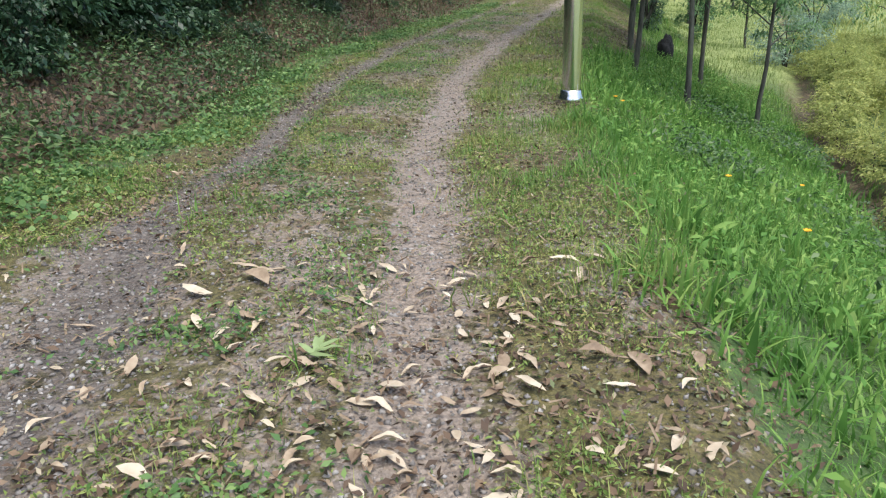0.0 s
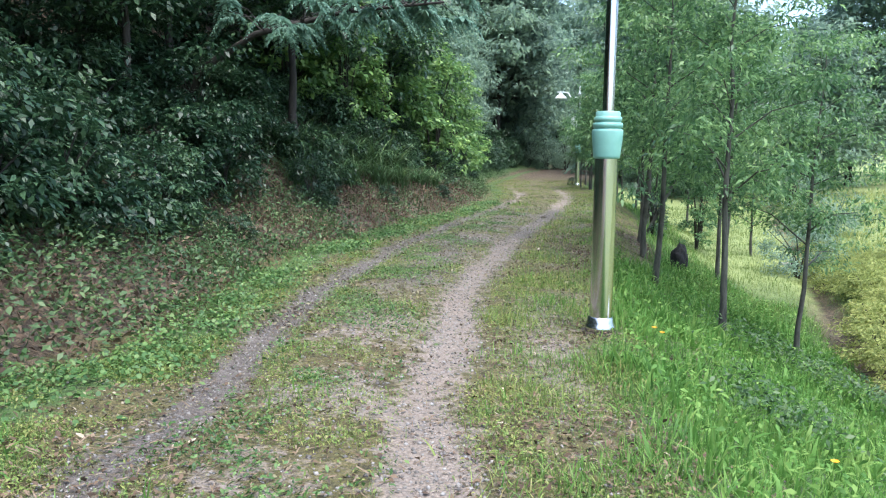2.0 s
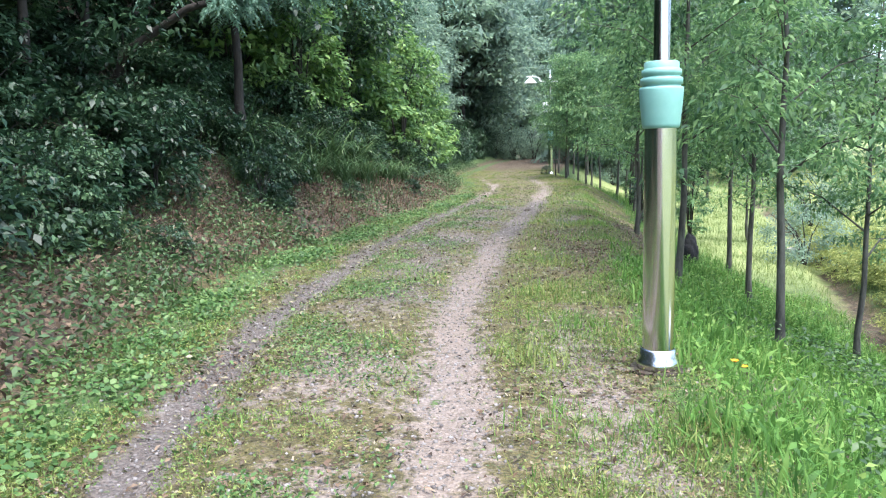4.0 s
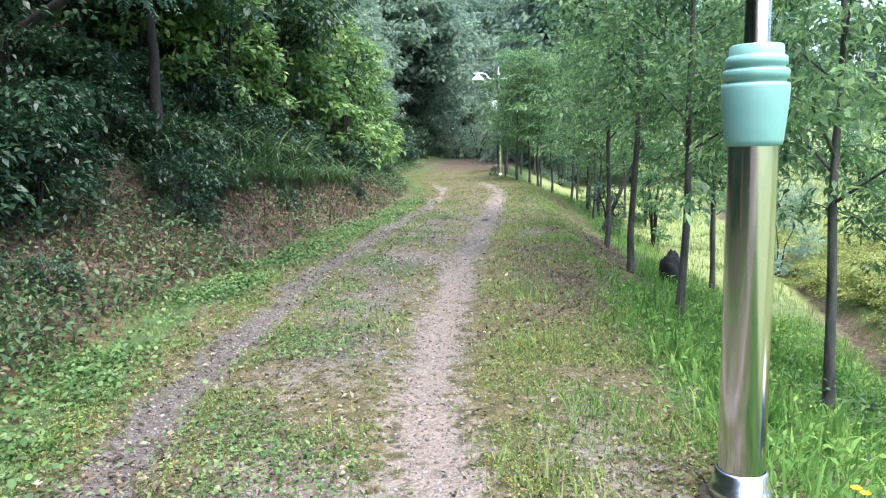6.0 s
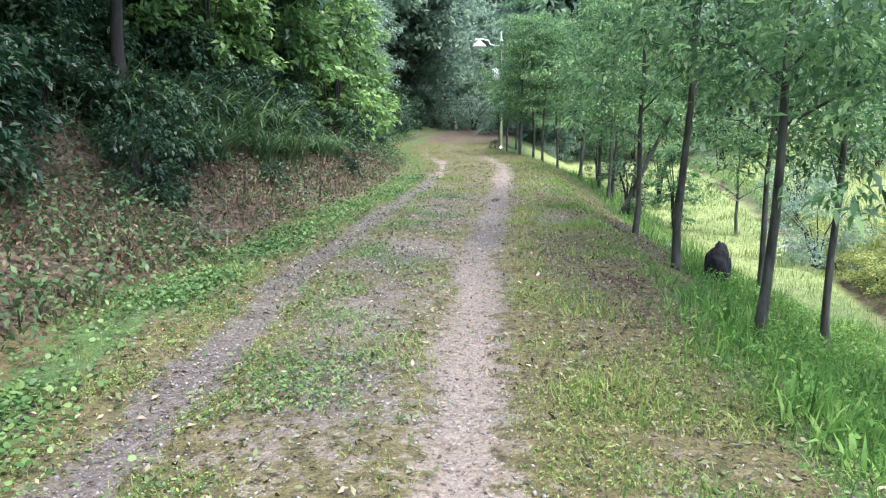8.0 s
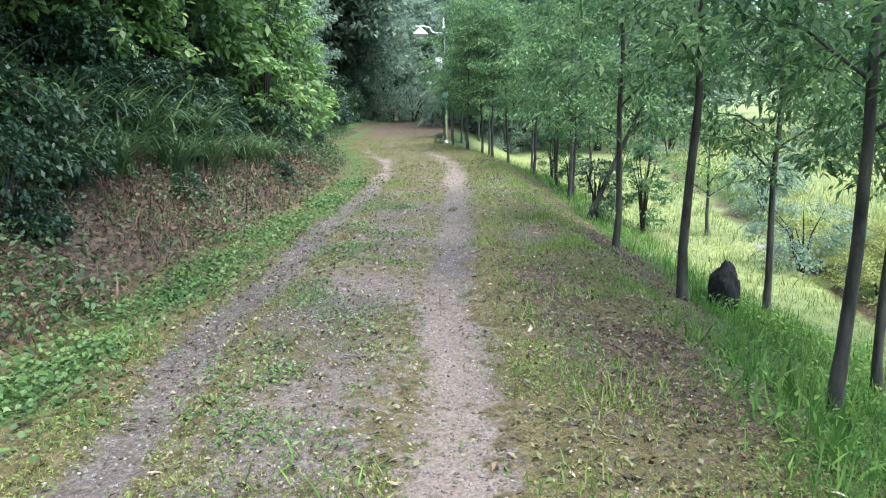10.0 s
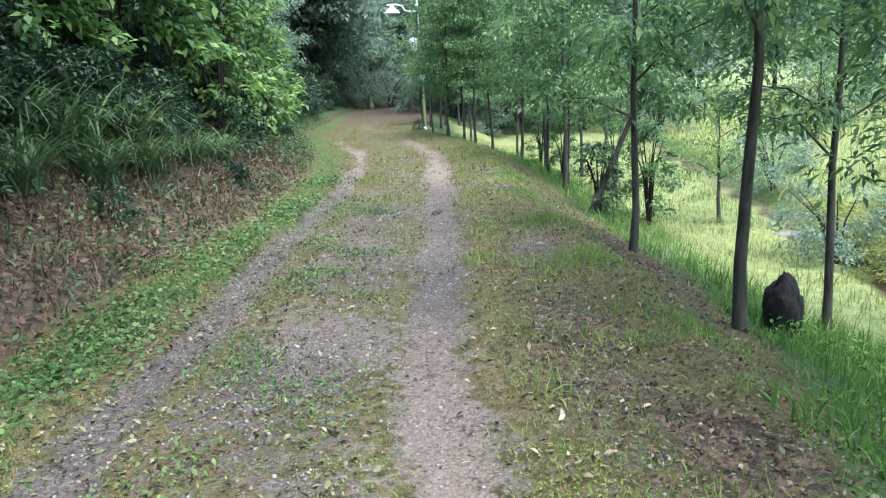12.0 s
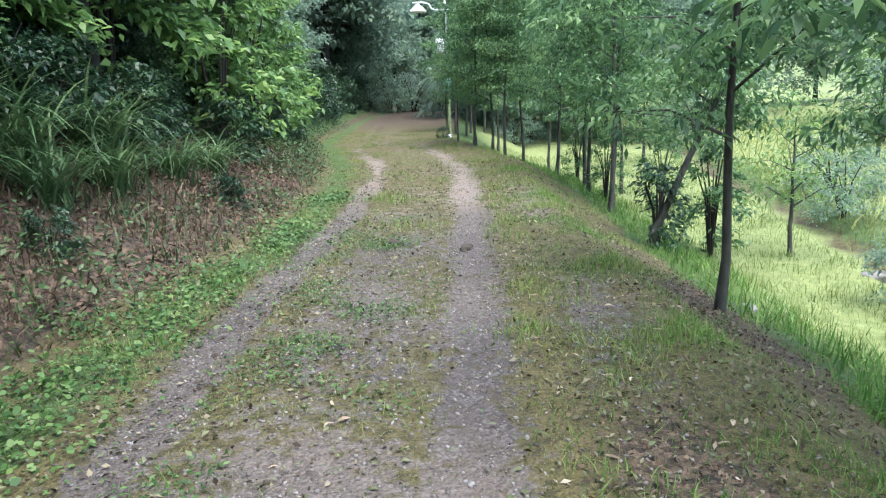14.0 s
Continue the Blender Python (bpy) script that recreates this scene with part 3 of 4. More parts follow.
for y in np.arange(7.4, 19, .72):
    for dx in (.42, 1.0, 1.7):
        k += 1
        x = float(stream(y)) + dx + .22 * math.sin(k * 2.3)
        copy_at(weed, on_ground(x, y + .2 * math.cos(k * 1.9), k * 61, .75 + .3 * (.5 + .5 * math.sin(k * 1.7))), group="weeds along the stream")

for x, y, s_ in [(3.95, 5.55, .62), (3.72, 6.15, .6), (4.0, 6.95, .75), (4.7, 7.05, .9), (4.5, 5.4, .6)]:
    copy_at(weed, on_ground(x, y, x * 500, s_), group="weeds along the stream")

# ---- blue tank by the stream ----
tank = tagged(new("water_tank"), "blue plastic water tank with pale rim among weeds", "tank")
put("tank_body", mesh_of("tank_body", *lathe([(0, -.1), (.62, -.1), (.64, .1), (.66, .14), (.65, .18), (.68, .5), (.7, .54), (.69, .58), (.72, .95)], 40)), M_blue, tank, shade=True)
put("rim", mesh_of("rim", *lathe([(.72, .95), (.76, .95), (.76, 1.0), (.70, 1.0), (.68, .92), (0, .90)], 40)), M_white, tank, "pale rim", True)
set_at(tank, on_ground(4.36, 6.25, 0, .70, .03))

# ---- forest on the bank ----
forest = [make_tree("forest_tree", 60 + i, 2.3, 7.6 + i, 2.5, .12, 15, 46, .20, M_leaf_dark, M_dark_bark, "tall dark forest tree on the bank", shape=LEAF, fill=1.0, low=-.5) for i in range(3)]
k = 0
woods_edge = []
for y in np.arange(-2, 44, 2.1):
    for dx in (2.9, 5.6, 8.6):
        k += 1
        x = float(bank_foot(y)) - dx + .6 * math.sin(k * 3.1)
        yy = y + .7 * math.cos(k * 2.2)
        m = on_ground(x, yy, k * 83, .62 + .2 * (dx > 4) + .12 * math.sin(k * 1.3))
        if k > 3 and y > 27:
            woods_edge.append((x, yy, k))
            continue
        set_at(forest[k % 3], m) if k < 4 else copy_at(forest[k % 3], m, group="forest trees")
under = [make_shrub("bank_shrub", 70 + i, .75, 1.25, 46, 46, .085 + .02 * i, M_leaf_dark, "dark green leafy shrub on the bank", shape=LEAF) for i in range(3)]
k = 0
gs = np.random.default_rng(17)
for y in np.arange(0.5, 52, .62):
    for dx in (.75, 1.3, 1.95, 2.8, 3.8):
        k += 1
        if k > 4 and (gs.uniform() < (.5 if dx < 1 else .22) or (dx < 1.9 and 12.5 < y < 24 and gs.uniform() < .8) or (y > 30 and dx > 2 and gs.uniform() < .5)):
            continue
        x = float(bank_foot(y)) - dx - .25 * math.sin(k * 2.7)
        m = on_ground(x, y + .3 * math.cos(k * 1.7), k * 67, (.32 if dx < 1 else .42 + .15 * dx) + gs.normal(0, .12 if dx > 1 else .05), .05)
        set_at(under[k % 3], m) if k < 4 else copy_at(under[k % 3], m, group="shrubs on the bank")
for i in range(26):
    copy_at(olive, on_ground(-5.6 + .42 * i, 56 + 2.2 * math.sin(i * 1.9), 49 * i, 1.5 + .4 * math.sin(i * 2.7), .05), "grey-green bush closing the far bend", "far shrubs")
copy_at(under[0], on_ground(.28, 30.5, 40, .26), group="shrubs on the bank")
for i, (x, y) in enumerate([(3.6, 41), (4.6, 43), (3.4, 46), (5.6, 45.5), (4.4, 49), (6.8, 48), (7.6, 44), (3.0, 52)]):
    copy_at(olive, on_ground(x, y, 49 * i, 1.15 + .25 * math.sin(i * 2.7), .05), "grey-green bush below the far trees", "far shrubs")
for i in range(34):
    y = 27 + .85 * i
    copy_at(under[i % 3], on_ground(float(bank_foot(y)) - .9 - .5 * (i % 3), y, 49 * i, 1.0 + .3 * math.sin(i * 2.7), .05), group="shrubs on the bank")
bright = make_shrub("hanging_vine_shrub", 80, .95, 3.0, 80, 46, .14, M_leaf_bright, "tall bright green shrub with hanging leaves", shape=LEAF, stems=9)
set_at(bright, on_ground(-3.9, 28.6, 0, 1.1))
for x, y, s, a in [(-4.7, 17.6, 1.1, 70), (-3.5, 22.0, 1.1, 140), (-3.6, 25.2, 1.15, 220), (-4.3, 20.0, 1.3, 30), (-4.6, 31.5, 1.3, 200), (-5.6, 16.4, 1.3, 100), (-4.4, 22.8, 1.3, 260)]:
    copy_at(bright, on_ground(x, y, a, s), group="bright shrubs by the bend")


def overhanging_tree():
    """A thin trunk leaning out of the bank, its limbs ending in drooping feathery fronds over the track."""
    gg = np.random.default_rng(51)
    root = tagged(new("overhanging_tree"), "leaning tree with drooping feathery blue-green fronds over track", "tree")
    wood, leaves = [tube([(0, 0, -.2), (.3, 0, .7), (1.3, -.05, 1.25), (2.8, -.1, 1.55), (4.3, -.1, 1.65)], [.075, .065, .05, .035, .015], 8)], []
    for i in range(46):
        t = gg.uniform(.3, 1)
        b = np.array([np.interp(t, (0, .3, .65, 1), (.3, 1.3, 2.8, 4.3)), -.08, np.interp(t, (0, .3, .65, 1), (.7, 1.25, 1.55, 1.65))])
        a, ln = gg.uniform(0, 6.283), gg.uniform(.4, .95)
        e = b + np.array([math.cos(a) * ln, math.sin(a) * ln, gg.uniform(-.15, .45)])
        wood.append(tube([b, (b + e) / 2 + (0, 0, .1), e], [.012, .008, .004], 4))
        for _ in range(3):
            h, fl = a + gg.normal(0, .8), gg.uniform(.35, .6)
            u = np.repeat(np.linspace(.08, 1, 16), 2)
            k_ = len(u)
            pos = e + np.column_stack([math.cos(h) * fl * u * .75, math.sin(h) * fl * u * .75, .06 * u - .75 * fl * u ** 2])
            side = np.tile((1.15, -1.15), k_ // 2)
            leaves.append(strew(*LONG, pos, turns(h - math.pi / 2 + side + gg.normal(0, .15, k_), gg.normal(-.35, .15, k_), gg.normal(0, .2, k_)), .15 * (1.15 - .7 * u)))
    put("trunk", mesh_of("trunk", *join(wood)), M_dark_bark, root, shade=True)
    put("frond", mesh_of("frond", *join(leaves)), M_feather, root)
    return root


set_at(overhanging_tree(), on_ground(-5.7, 12.3, 0))

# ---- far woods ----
# Their pale bluish leaves carry the haze as colour; no air is modelled.
far = [make_tree("woodland_tree", 90 + i, 1.6, 10 + i, 3.4, .16, 16, 50, .34, M_leaf_hazy, M_dark_bark, "tall green woodland tree in the distance", shape=LEAF, fill=1.2, low=-.5) for i in range(2)]
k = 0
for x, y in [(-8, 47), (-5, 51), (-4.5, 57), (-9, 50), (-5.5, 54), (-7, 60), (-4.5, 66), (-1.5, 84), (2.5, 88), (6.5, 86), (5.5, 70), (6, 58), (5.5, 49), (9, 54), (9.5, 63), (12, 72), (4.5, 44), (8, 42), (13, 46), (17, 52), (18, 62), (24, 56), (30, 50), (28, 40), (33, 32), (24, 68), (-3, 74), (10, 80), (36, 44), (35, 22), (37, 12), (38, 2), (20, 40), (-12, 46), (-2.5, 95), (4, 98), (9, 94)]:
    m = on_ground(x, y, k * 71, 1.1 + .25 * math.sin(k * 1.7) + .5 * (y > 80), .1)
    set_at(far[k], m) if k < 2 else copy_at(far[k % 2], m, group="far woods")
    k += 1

# Bank trees past y 27 also get the leaf colour with haze painted in.
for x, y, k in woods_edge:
    copy_at(far[k % 2], on_ground(x, y, k * 83, .5 + .1 * math.sin(k * 1.3), .1), "woodland tree on the bank, leaf colour paled by painted haze", "far woods")

# ---- black stump ----
bm = bmesh.new()
bmesh.ops.create_icosphere(bm, subdivisions=4, radius=1)
for v in bm.verts:
    q = noise.noise(v.co * 1.6) * .12 + noise.noise(v.co * 4) * .08 + noise.noise(v.co * 11) * .07
    v.co = Vector((v.co.x * .15, v.co.y * .14, v.co.z * .29 + .2)) * (1 + q)
stump_me = bpy.data.meshes.new("stump")
bm.to_mesh(stump_me)
bm.free()
stump = tagged(put("stump", stump_me, M_black, shade=True), "black charred tree stump in grass beside a trunk", "stump")
set_at(stump, on_ground(2.27, 13.45, 30, .95, .02))


# ---- small things on the track ----
def lump(name, seed, sx_, sy_, sz_, mat, label, category):
    b = bmesh.new()
    bmesh.ops.create_icosphere(b, subdivisions=3, radius=1)
    for v in b.verts:
        q = 1 + .35 * noise.noise(v.co * 1.7 + Vector((seed, 0, 0))) + .2 * noise.noise(v.co * 5 + Vector((0, seed, 0)))
        v.co = Vector((v.co.x * sx_, v.co.y * sy_, v.co.z * sz_)) * q
    mm = bpy.data.meshes.new(name)
    b.to_mesh(mm)
    b.free()
    return tagged(put(name, mm, mat, shade=True), label, category)


set_at(lump("earth_clod", 1, .10, .06, .05, M_clod, "dark clod of earth and grass on the track", "clod"), on_ground(-.717, 16.68, 20))
set_at(lump("earth_clod", 5, .12, .05, .04, M_clod, "flat dark clod of earth on the wheel track", "clod"), on_ground(-.064, 16.45, 70))
for i, (x, y, s) in enumerate([(5.4, 19.2, .25), (2.28, 30.9, .22), (2.4, 26.5, .15), (2.5, 16.5, .1)]):
    set_at(lump("stone", 10 + i, s, s * .7, s * .45, M_rock, "pale weathered stone lying in the grass", "stone"), on_ground(x, y, 40 * i))


def dry_leaf(seed, w, curl, mat):
    g = np.random.default_rng(seed)
    n = 7
    t = np.linspace(0, 1, n)
    half = w * np.sin(np.clip(t * 1.02, 0, 1) * math.pi) ** .7 + .004
    z = curl * .09 * np.sin(t * 3.1 + g.uniform(-1, 1)) + g.normal(0, .012, n)
    side = .12 * g.uniform(-1, 1) * np.sin(t * 3) + g.normal(0, .02, n)
    v = np.concatenate([np.column_stack([side - half, t, z + half * curl * .6]), np.column_stack([side, t, z]), np.column_stack([side + half, t, z + half * curl * g.uniform(.2, 1.2)])])
    f = np.array([(r * n + i, (r + 1) * n + i, (r + 1) * n + i + 1, r * n + i + 1) for r in range(2) for i in range(n - 1)])
    m = mesh_of("fallen_leaf", v, f)
    m.materials.append(mat)
    m.shade_smooth()
    return m


dry = [dry_leaf(s, .09 + .03 * (s % 4), .25 + .35 * (s % 3), M_dry) for s in range(8)]
big_spots = [(.02, 1.78, .13, 70), (-.18, 1.72, .12, 40), (1.14, 1.72, .11, 100), (1.06, 2.26, .11, 150), (1.02, 2.4, .12, 80), (1.12, 2.44, .09, 60), (-.155, 3.03, .09, 80), (1.23, 1.61, .12, 30), (1.2, 1.56, .10, 100), (.33, 1.98, .10, 60), (.3, 2.03, .08, 330), (.82, 1.59, .10, 5), (.92, 1.6, .11, 40), (.95, 1.48, .11, 50), (-.25, 1.95, .14, 75), (-.08, 2.05, .15, 60), (-.18, 2.2, .12, 90), (.08, 2.1, .10, 110)]
n_leaf = 0


def fallen(x, y, size, a, tilt):
    global n_leaf
    ob = new("fallen_leaf", dry[n_leaf % 8])
    n_leaf += 1
    tagged(ob, "curled tan dry leaf lying on the track", "leaf", "fallen leaves")
    ob.matrix_basis = pose(x, y, float(height(x, y)) + .012, tilt, 0, a) @ Matrix.Scale(size, 4)


for x, y, s, a in big_spots:
    fallen(x, y, s, a, 6)
g = np.random.default_rng(3)
for _ in range(190):
    y = .95 + 1.5 * g.uniform() ** 1.3
    fallen(float(right_track(y)) + g.normal(-.15, .5), y, g.uniform(.035, .105), g.uniform(0, 360), g.uniform(-8, 14))
for _ in range(140):
    y = g.uniform(2.0, 15)
    x = g.uniform(-1.6, 1.3) if g.uniform() < .5 else float(right_track(y)) + g.uniform(.3, 1.1)
    fallen(x, y, g.uniform(.03, .065), g.uniform(0, 360), g.uniform(-8, 14))

sprig = tagged(new("broken_sprig"), "pale green broken leafy sprig lying on gravel", "plant")
for i, a in enumerate((-100, -62, -30, 10, 35, 75)):
    me_s = dry_leaf(40 + i, .11, .4, M_sprig)
    ob = new("leaf", me_s)
    ob.parent = sprig
    ob.matrix_basis = pose(.01 * i, 0, .01, 14, 0, a) @ Matrix.Scale(.12 - .006 * i, 4)
set_at(sprig, on_ground(.24, 1.56, -15, 1.0, -.012))


def flower(x, y, h):
    root = tagged(new("flower"), "small orange-yellow flower standing in grass", "flower", "flowers in the grass")
    z = float(height(x, y))
    put("stem", mesh_of("stem", *tube([(0, 0, -.02), (.01, 0, h * .6), (.02, 0, h)], [.003, .003, .002], 5)), M_lush, root)
    v, f = strew(*ROUND, np.tile((.02, 0, h), (7, 1)), turns(np.arange(7) * .9, np.full(7, .5), np.zeros(7)), np.full(7, .024))
    put("petals", mesh_of("petals", v, f), M_petal, root)
    set_at(root, pose(x, y, z))


for x, y, h in [(1.236, 6.54, .17), (1.30, 6.60, .16), (1.9, 4.6, .2), (2.1, 3.5, .22), (2.7, 5.9, .2), (2.6, 3.1, .3)]:
    flower(x, y, h)

# ---- grass, weeds, litter, gravel ----
def right_of(x, y):
    return smooth((x - grass_edge(y) - .16 * wave(x, y, 4.3, 3)) / .45 + .3) * (1 - np.exp(-((x - stream(y)) / .35) ** 2)) * (1 - .9 * brown_patch(x, y))


S = dict(kind="stuff")
tagged(grow("lush_grass", places(52000, .6, 4.2, .2, 14, right_of, 1.25), .07, .19, BLADES, M_lush, .75), "bright green long grass on the slope", "grass", **S)
tagged(grow("broad_weeds", places(13000, .9, 4.2, .2, 11, lambda x, y: right_of(x - .25, y) * (.35 + .65 * (wave(x, y, 2.2, 5) > -.1)), 1.2), .08, .20, BROAD, M_lush, .7), "broad-leaved bright green weeds on the slope", "weeds", **S)
tagged(flat_leaves("slope_weeds", places(18000, .8, 4.0, .2, 14, lambda x, y: right_of(x - .15, y) * (.25 + .75 * (wave(x, y, 2.7, 12) > 0)), 1.2), .025, .06, LEAF, M_lush, .5, .05, .14), "leafy bright green weeds among the slope grass", "weeds", **S)
tagged(grow("far_lawn", places(60000, 2.0, 9, 12, 36, lambda x, y: right_of(x, y) * smooth((x - 2.0) / .8), 1.3), .05, .16, BLADES, M_lawn, .7), "pale yellow-green lawn beyond the trees", "grass", **S)
tagged(grow("far_slope_grass", places(16000, .6, 3.2, 13, 30, lambda x, y: right_of(x, y) * .7, 1.4), .08, .22, BLADES, M_lush, .6), "green grass farther along the slope", "grass", **S)
tagged(grow("meadow_grass", places(26000, 4.2, 26, 4, 44, lambda x, y: (x > stream(y) + .5) * .9, 1.3), .2, .5, BLADES, M_meadow, .45), "yellow-green tall meadow grass", "grass", **S)


def off_rut(x, y):
    return 1 - .85 * np.exp(-((x - right_track(y)) / .24) ** 2) * smooth((y - 1.8) / .8)


def turf_keep(x, y):
    inside = smooth((x - bank_foot(y)) / .3) * (1 - smooth((x - grass_edge(y) - .25) / .3))
    patch = np.clip(.52 + 1.1 * wave(x, y, 2.6, 6) + .8 * wave(x, y, 7.3, 2), .03, 1)
    return inside * np.clip(1 - 1.12 * track_mask(x, y), .02, 1) ** 1.2 * patch * (1 - .85 * brown_patch(x, y))


tagged(grow("track_turf", places(260000, -3, 2, .4, 15, turf_keep, 1.25), .02, .06, BLADES, M_short, 1.1), "short yellow-green turf between the ruts", "grass", **S)
tagged(grow("track_turf_beyond", places(80000, -3.4, 2.4, 14, 34, turf_keep, 1.3), .04, .09, BLADES, M_short, .8), "short yellow-green turf between the ruts", "grass", **S)
def shoulder_keep(x, y):
    near_edge = np.exp(-((x - right_track(y) - .85) / .45) ** 2) * (x < grass_edge(y) + .2)
    return near_edge * (1 - .85 * brown_patch(x, y)) * smooth(.15 + 1.3 * wave(x, y, 3.3, 17) + .5 * wave(x, y, 8, 3))


tagged(grow("shoulder_tufts", places(110000, -.6, 2.2, 2, 24, shoulder_keep, 1.15), .04, .11, BLADES, M_short, .9), "yellowish tufts of grass on the track shoulder", "grass", **S)
tagged(grow("green_tufts", places(150000, -.4, 2.4, 3, 24, lambda x, y: shoulder_keep(x - .2, y + 1.3), 1.15), .03, .09, BLADES, M_lush, .9), "fresh green tufts of grass on the track shoulder", "grass", **S)
tagged(grow("near_turf", places(150000, -1.9, 1.9, .5, 4.5, lambda x, y: turf_keep(x, y) * smooth(.35 + 1.3 * wave(x, y, 3.7, 19)), 1.1), .018, .05, BLADES, M_clover, 1.0), "dense low green turf between the ruts", "grass", **S)
tagged(flat_leaves("scattered_leaves", places(26000, -2.4, 1.8, 6, 24, lambda x, y: (.35 + .65 * (wave(x, y, 2.6, 3) > 0)) * off_rut(x, y), 1.1), .018, .05, LEAF, M_scrap, .55, .006, .015), "scattered dry and green leaf scraps", "leaf litter", **S)
tagged(grow("turf_tufts", places(26000, -2.4, 1.9, .5, 20, lambda x, y: turf_keep(x, y) * (wave(x, y, 4.1, 9) > .25), 1.2), .05, .12, BLADES, M_lush, .6), "greener tufts of grass in the turf", "grass", **S)


def clover_keep(x, y):
    strip = np.exp(-((x - bank_foot(y) - .34) / .36) ** 2)
    return np.clip(strip * (y > 2.5) * (.12 + .8 * smooth(.45 + .9 * wave(x, y, 2.3, 8) + .5 * wave(x, y, 6.7, 2))), 0, 1) * (1 - .95 * smooth((track_mask(x, y) - .5) / .35))


tagged(flat_leaves("clover", places(150000, -3.4, .4, .5, 20, clover_keep, 1.2), .014, .042, ROUND, M_clover, .45, .012, .05), "low clover and creeping weeds along the track", "weeds", **S)
def weed_keep(x, y):
    mid = np.exp(-((x - .5 * left_track(y) - .5 * right_track(y) + .1) / .4) ** 2)
    return mid * smooth(.25 + 1.1 * wave(x, y, 3.4, 7) + .6 * wave(x, y, 8.1, 4)) * (1 - .95 * smooth((track_mask(x, y) - .6) / .35))


tagged(flat_leaves("creeping_weeds", places(170000, -2.4, .8, .6, 18, weed_keep, 1.2), .014, .036, LEAF, M_clover, .5, .01, .035), "low creeping green weeds between the ruts", "weeds", **S)
tagged(flat_leaves("slope_undergrowth", places(16000, 1.5, 3.8, .2, 9, lambda x, y: right_of(x - .9, y) * smooth(.2 + 1.3 * wave(x, y, 2.0, 33)), 1.1), .03, .065, LEAF, M_bankweed, .5, .08, .2), "darker green leafy weeds lower on the slope", "weeds", **S)
tagged(grow("pale_turf", places(70000, -3.4, 2.4, 17, 35, turf_keep, 1.2), .03, .07, BLADES, M_lawn, .9), "pale yellow-green turf farther along the track", "grass", **S)
tagged(flat_leaves("turf_mat", places(260000, -2.2, 1.9, .5, 11, lambda x, y: turf_keep(x, y) * off_rut(x, y), 1.25), .010, .026, LONG, M_short, .6, .006, .02), "flat mat of yellow-green turf", "grass", **S)
tagged(flat_leaves("bank_foot_weeds", places(90000, -4.2, -1.5, .5, 15, lambda x, y: np.exp(-((x - bank_foot(y) + .1) / .5) ** 2) * smooth(.35 + 1.0 * wave(x, y, 2.8, 44) + .5 * wave(x, y, 7, 9)), 1.2), .018, .05, LEAF, M_clover, .5, .012, .07), "patchy green weeds at the foot of the bank", "weeds", **S)
tagged(flat_leaves("leaf_litter", places(60000, -6.5, -1.3, 0, 30, lambda x, y: smooth((bank_foot(y) - x) / .5 + .35) * smooth((x - bank_foot(y) + 3.2) / 1.5), 1.2), .03, .075, LEAF, M_litter, .75, .01, .10), "brown dead leaves covering the bank", "leaf litter", **S)
tagged(flat_leaves("small_litter", places(42000, -2.4, 1.8, .4, 20, lambda x, y: (.5 + .5 * (wave(x, y, 1.6, 3) > 0)) * off_rut(x, y), 1.3), .009, .030, LEAF, M_scrap, .5, .006, .01), "small dry leaf scraps on the track", "leaf litter", **S)
tagged(flat_leaves("bank_weeds", places(120000, -6, -1.6, 0, 40, lambda x, y: smooth((bank_foot(y) - x) / .6 + .5) * np.clip(.75 + .8 * wave(x, y, 1.9, 11) - .75 * (y > 12.5) * (y < 22) + .25 * (y < 11), .06, 1), 1.15), .035, .08, LEAF, M_bankweed, .5, .03, .22), "dark green low weeds on the bank", "weeds", **S)
def dead_keep(x, y):
    b = bank_foot(y) - x
    return smooth(b / .4 + .1) * smooth((3.0 - b) / 1.2) * np.clip(.5 + .8 * wave(x, y, 1.7, 14), 0, 1)


tagged(grow("dead_weeds", places(30000, -6, -1.6, 10.5, 30, dead_keep, 1.2), .06, .24, BLADES, M_litter, .8), "brown withered weeds and stalks on the bank", "weeds", **S)
tagged(grow("bank_grass", places(26000, -6, -1.6, 0, 26, lambda x, y: smooth((bank_foot(y) - x) / .5 + .4) * smooth(.1 + 1.2 * wave(x, y, 1.3, 15)), 1.2), .08, .26, BLADES, M_bankweed, .7), "rough green grass on the bank", "grass", **S)
tagged(flat_leaves("straw_scraps", places(4200, -1.6, 1.7, .6, 5, lambda x, y: .3 + .7 * smooth(.3 + 1.2 * wave(x, y, 2.4, 23)), 1.3), .02, .07, (np.array([(-.06, 0, 0), (.06, 0, .01), (.05, 1, .02), (-.04, .9, 0)]), np.array([(0, 1, 2, 3)])), M_dry, .25, .01, .012), "thin straw and leaf fragments on the track", "leaf litter", **S)
tagged(flat_leaves("brown_scraps", places(14000, -1.8, 1.7, .6, 7, lambda x, y: (.25 + .75 * smooth(.2 + 1.2 * wave(x, y, 1.9, 26))) * off_rut(x, y), 1.3), .015, .045, LEAF, M_litter, .45, .008, .012), "brown leaf fragments on the track", "leaf litter", **S)
tagged(flat_leaves("brown_litter", places(26000, -.4, 2.6, 8.5, 18, lambda x, y: brown_patch(x, y) * .8, 1.0), .014, .036, LEAF, M_litter, .6, .008, .02), "brown dead leaves on worn earth", "leaf litter", **S)
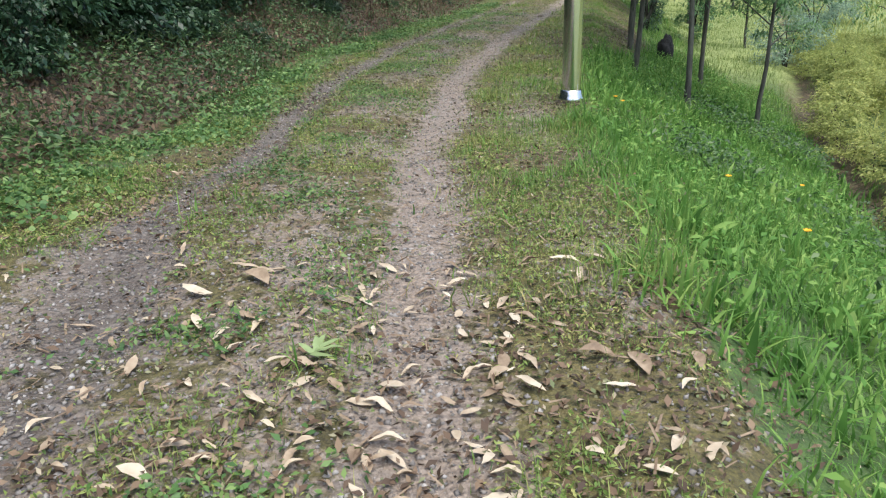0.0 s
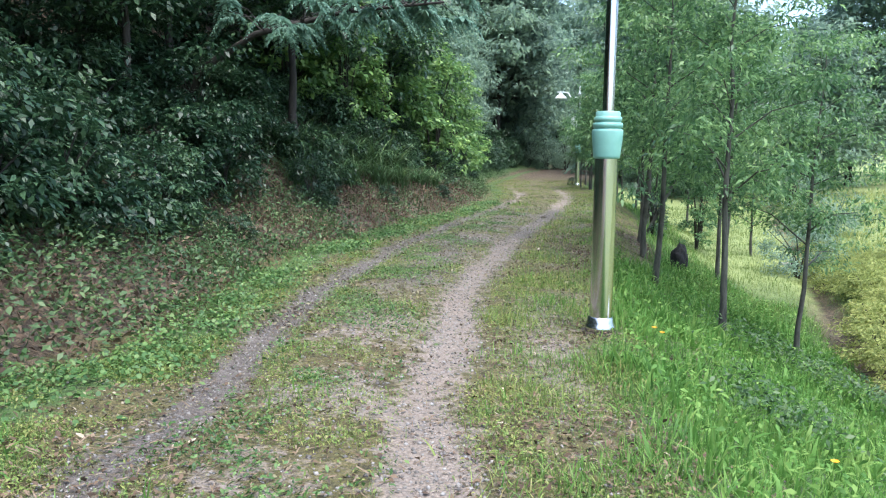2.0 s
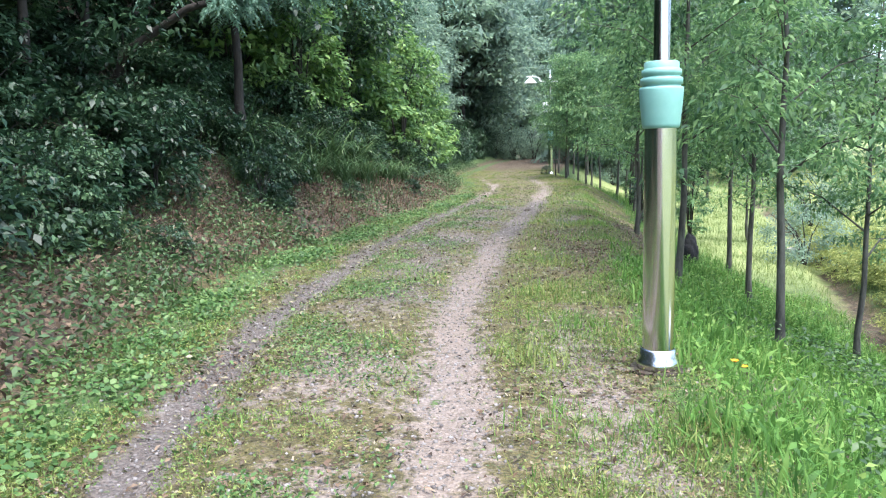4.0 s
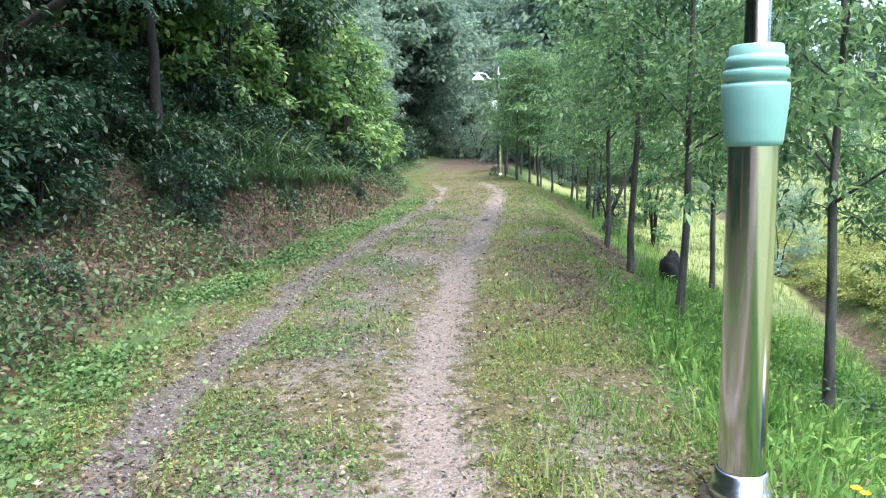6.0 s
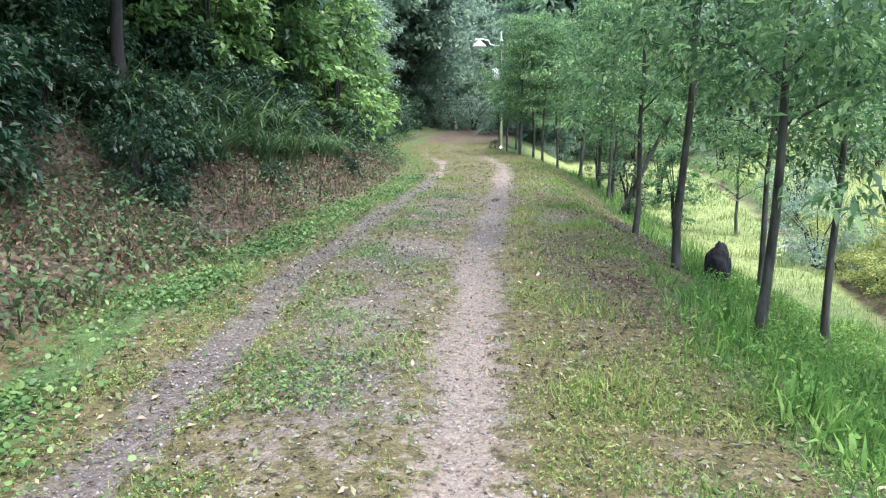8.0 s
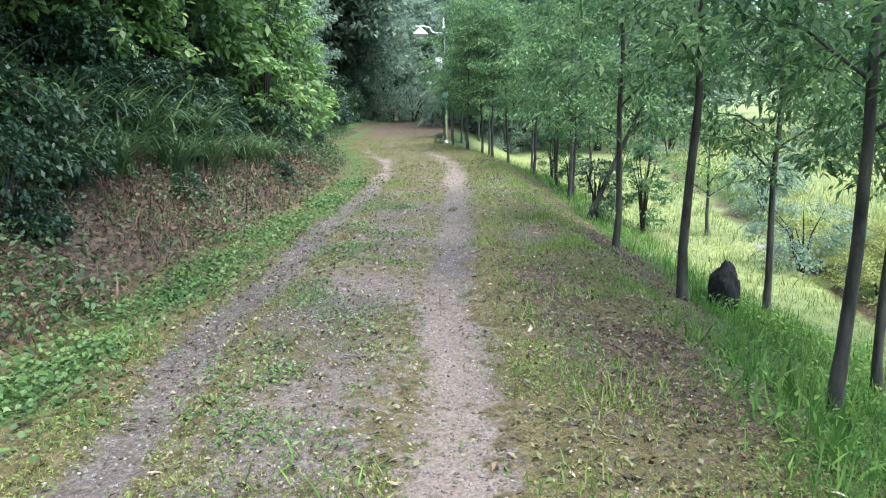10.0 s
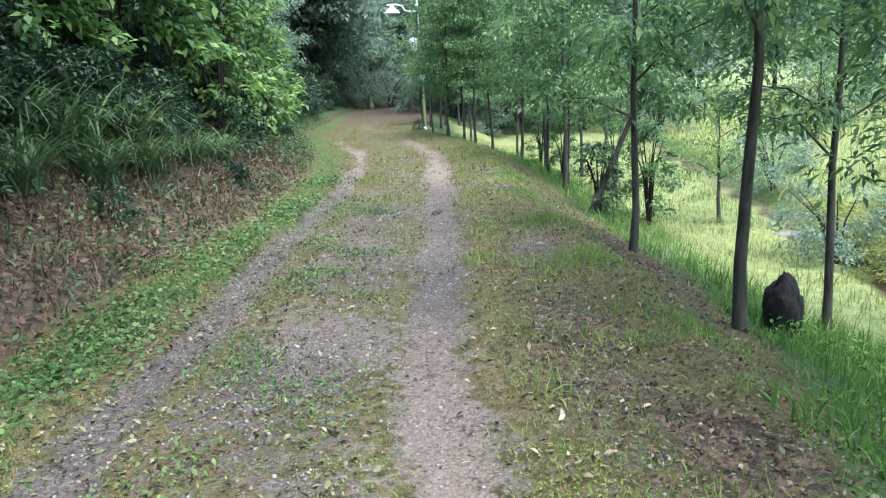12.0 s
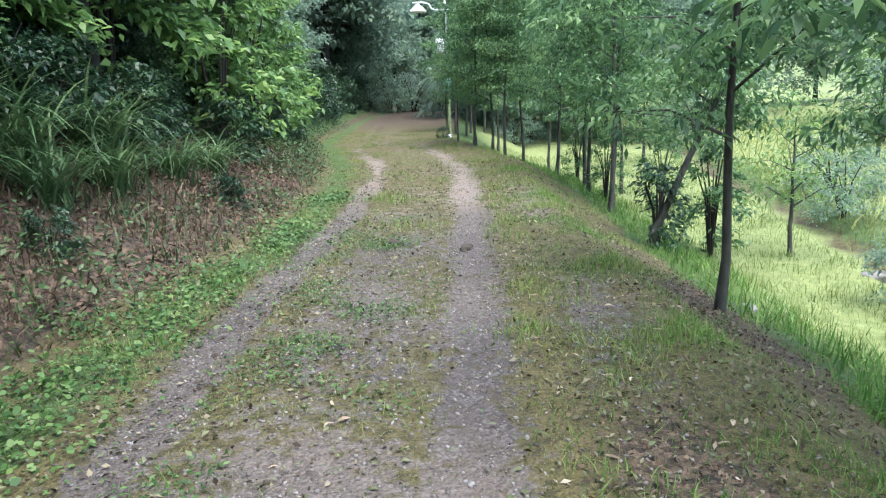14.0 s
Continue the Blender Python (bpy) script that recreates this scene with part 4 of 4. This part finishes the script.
OCT = (np.array([(1, 0, 0), (0, 1, 0), (-1, 0, 0), (0, -1, 0), (0, 0, .7), (0, 0, -.7)]), np.array([(0, 1, 4), (1, 2, 4), (2, 3, 4), (3, 0, 4), (1, 0, 5), (2, 1, 5), (3, 2, 5), (0, 3, 5)]))
xy = places(80000, -2.6, 1.7, .4, 18, lambda x, y: np.clip(track_mask(x, y) + .1, 0, 1), 1.5)
k = len(xy)
v, f = strew(*OCT, np.column_stack([xy, height(xy[:, 0], xy[:, 1]) + .002]), turns(rng.uniform(0, 6.3, k), rng.normal(0, .3, k), rng.normal(0, .3, k)), rng.uniform(.5, 1.2, (k, 3)) * (rng.uniform(.2, 1, k) ** 3 * .013 + .003)[:, None])
tagged(put("gravel", mesh_of("gravel", v, f), M_pebble), "loose grey gravel in the ruts", "gravel", **S)


def pampas(seed, label):
    gg = np.random.default_rng(seed)
    vs, fs, b = [], [], 0
    for i in range(150):
        tv, tf = blade_shape(gg.uniform(1.2, 2.3), .022, 8)
        a = gg.uniform(0, 6.283)
        r = turns(np.array([a]), np.array([-gg.uniform(.05, .35)]), np.array([0.0]))
        vv, ff = strew(tv, tf, np.array([(gg.normal(0, .09), gg.normal(0, .09), -.03)]), r, np.array([gg.uniform(.6, 1.25)]))
        vs.append(vv)
        fs.append(ff + b)
        b += len(vv)
    return tagged(put("pampas_grass", mesh_of("pampas_grass", np.concatenate(vs), np.concatenate(fs)), M_pampas), label, "grass clump", "arching grass clumps")


p0 = pampas(5, "clump of long arching green grass on the bank")
set_at(p0, on_ground(-3.5, 16.2, 0, .95))
for i, (x, y, s) in enumerate([(-3.8, 15.2, .95), (-3.3, 17.2, .95), (-3.1, 18.3, .85), (-4.0, 14.2, .9), (-3.9, 16.6, 1.1), (-3.0, 19.4, .8), (-4.4, 11.0, .7), (-4.1, 13.2, .85), (-4.3, 15.0, 1.2), (-4.1, 16.0, 1.15), (-3.7, 17.8, 1.1), (-4.6, 14.0, 1.1)]):
    copy_at(p0, on_ground(x, y, 55 * i, s))
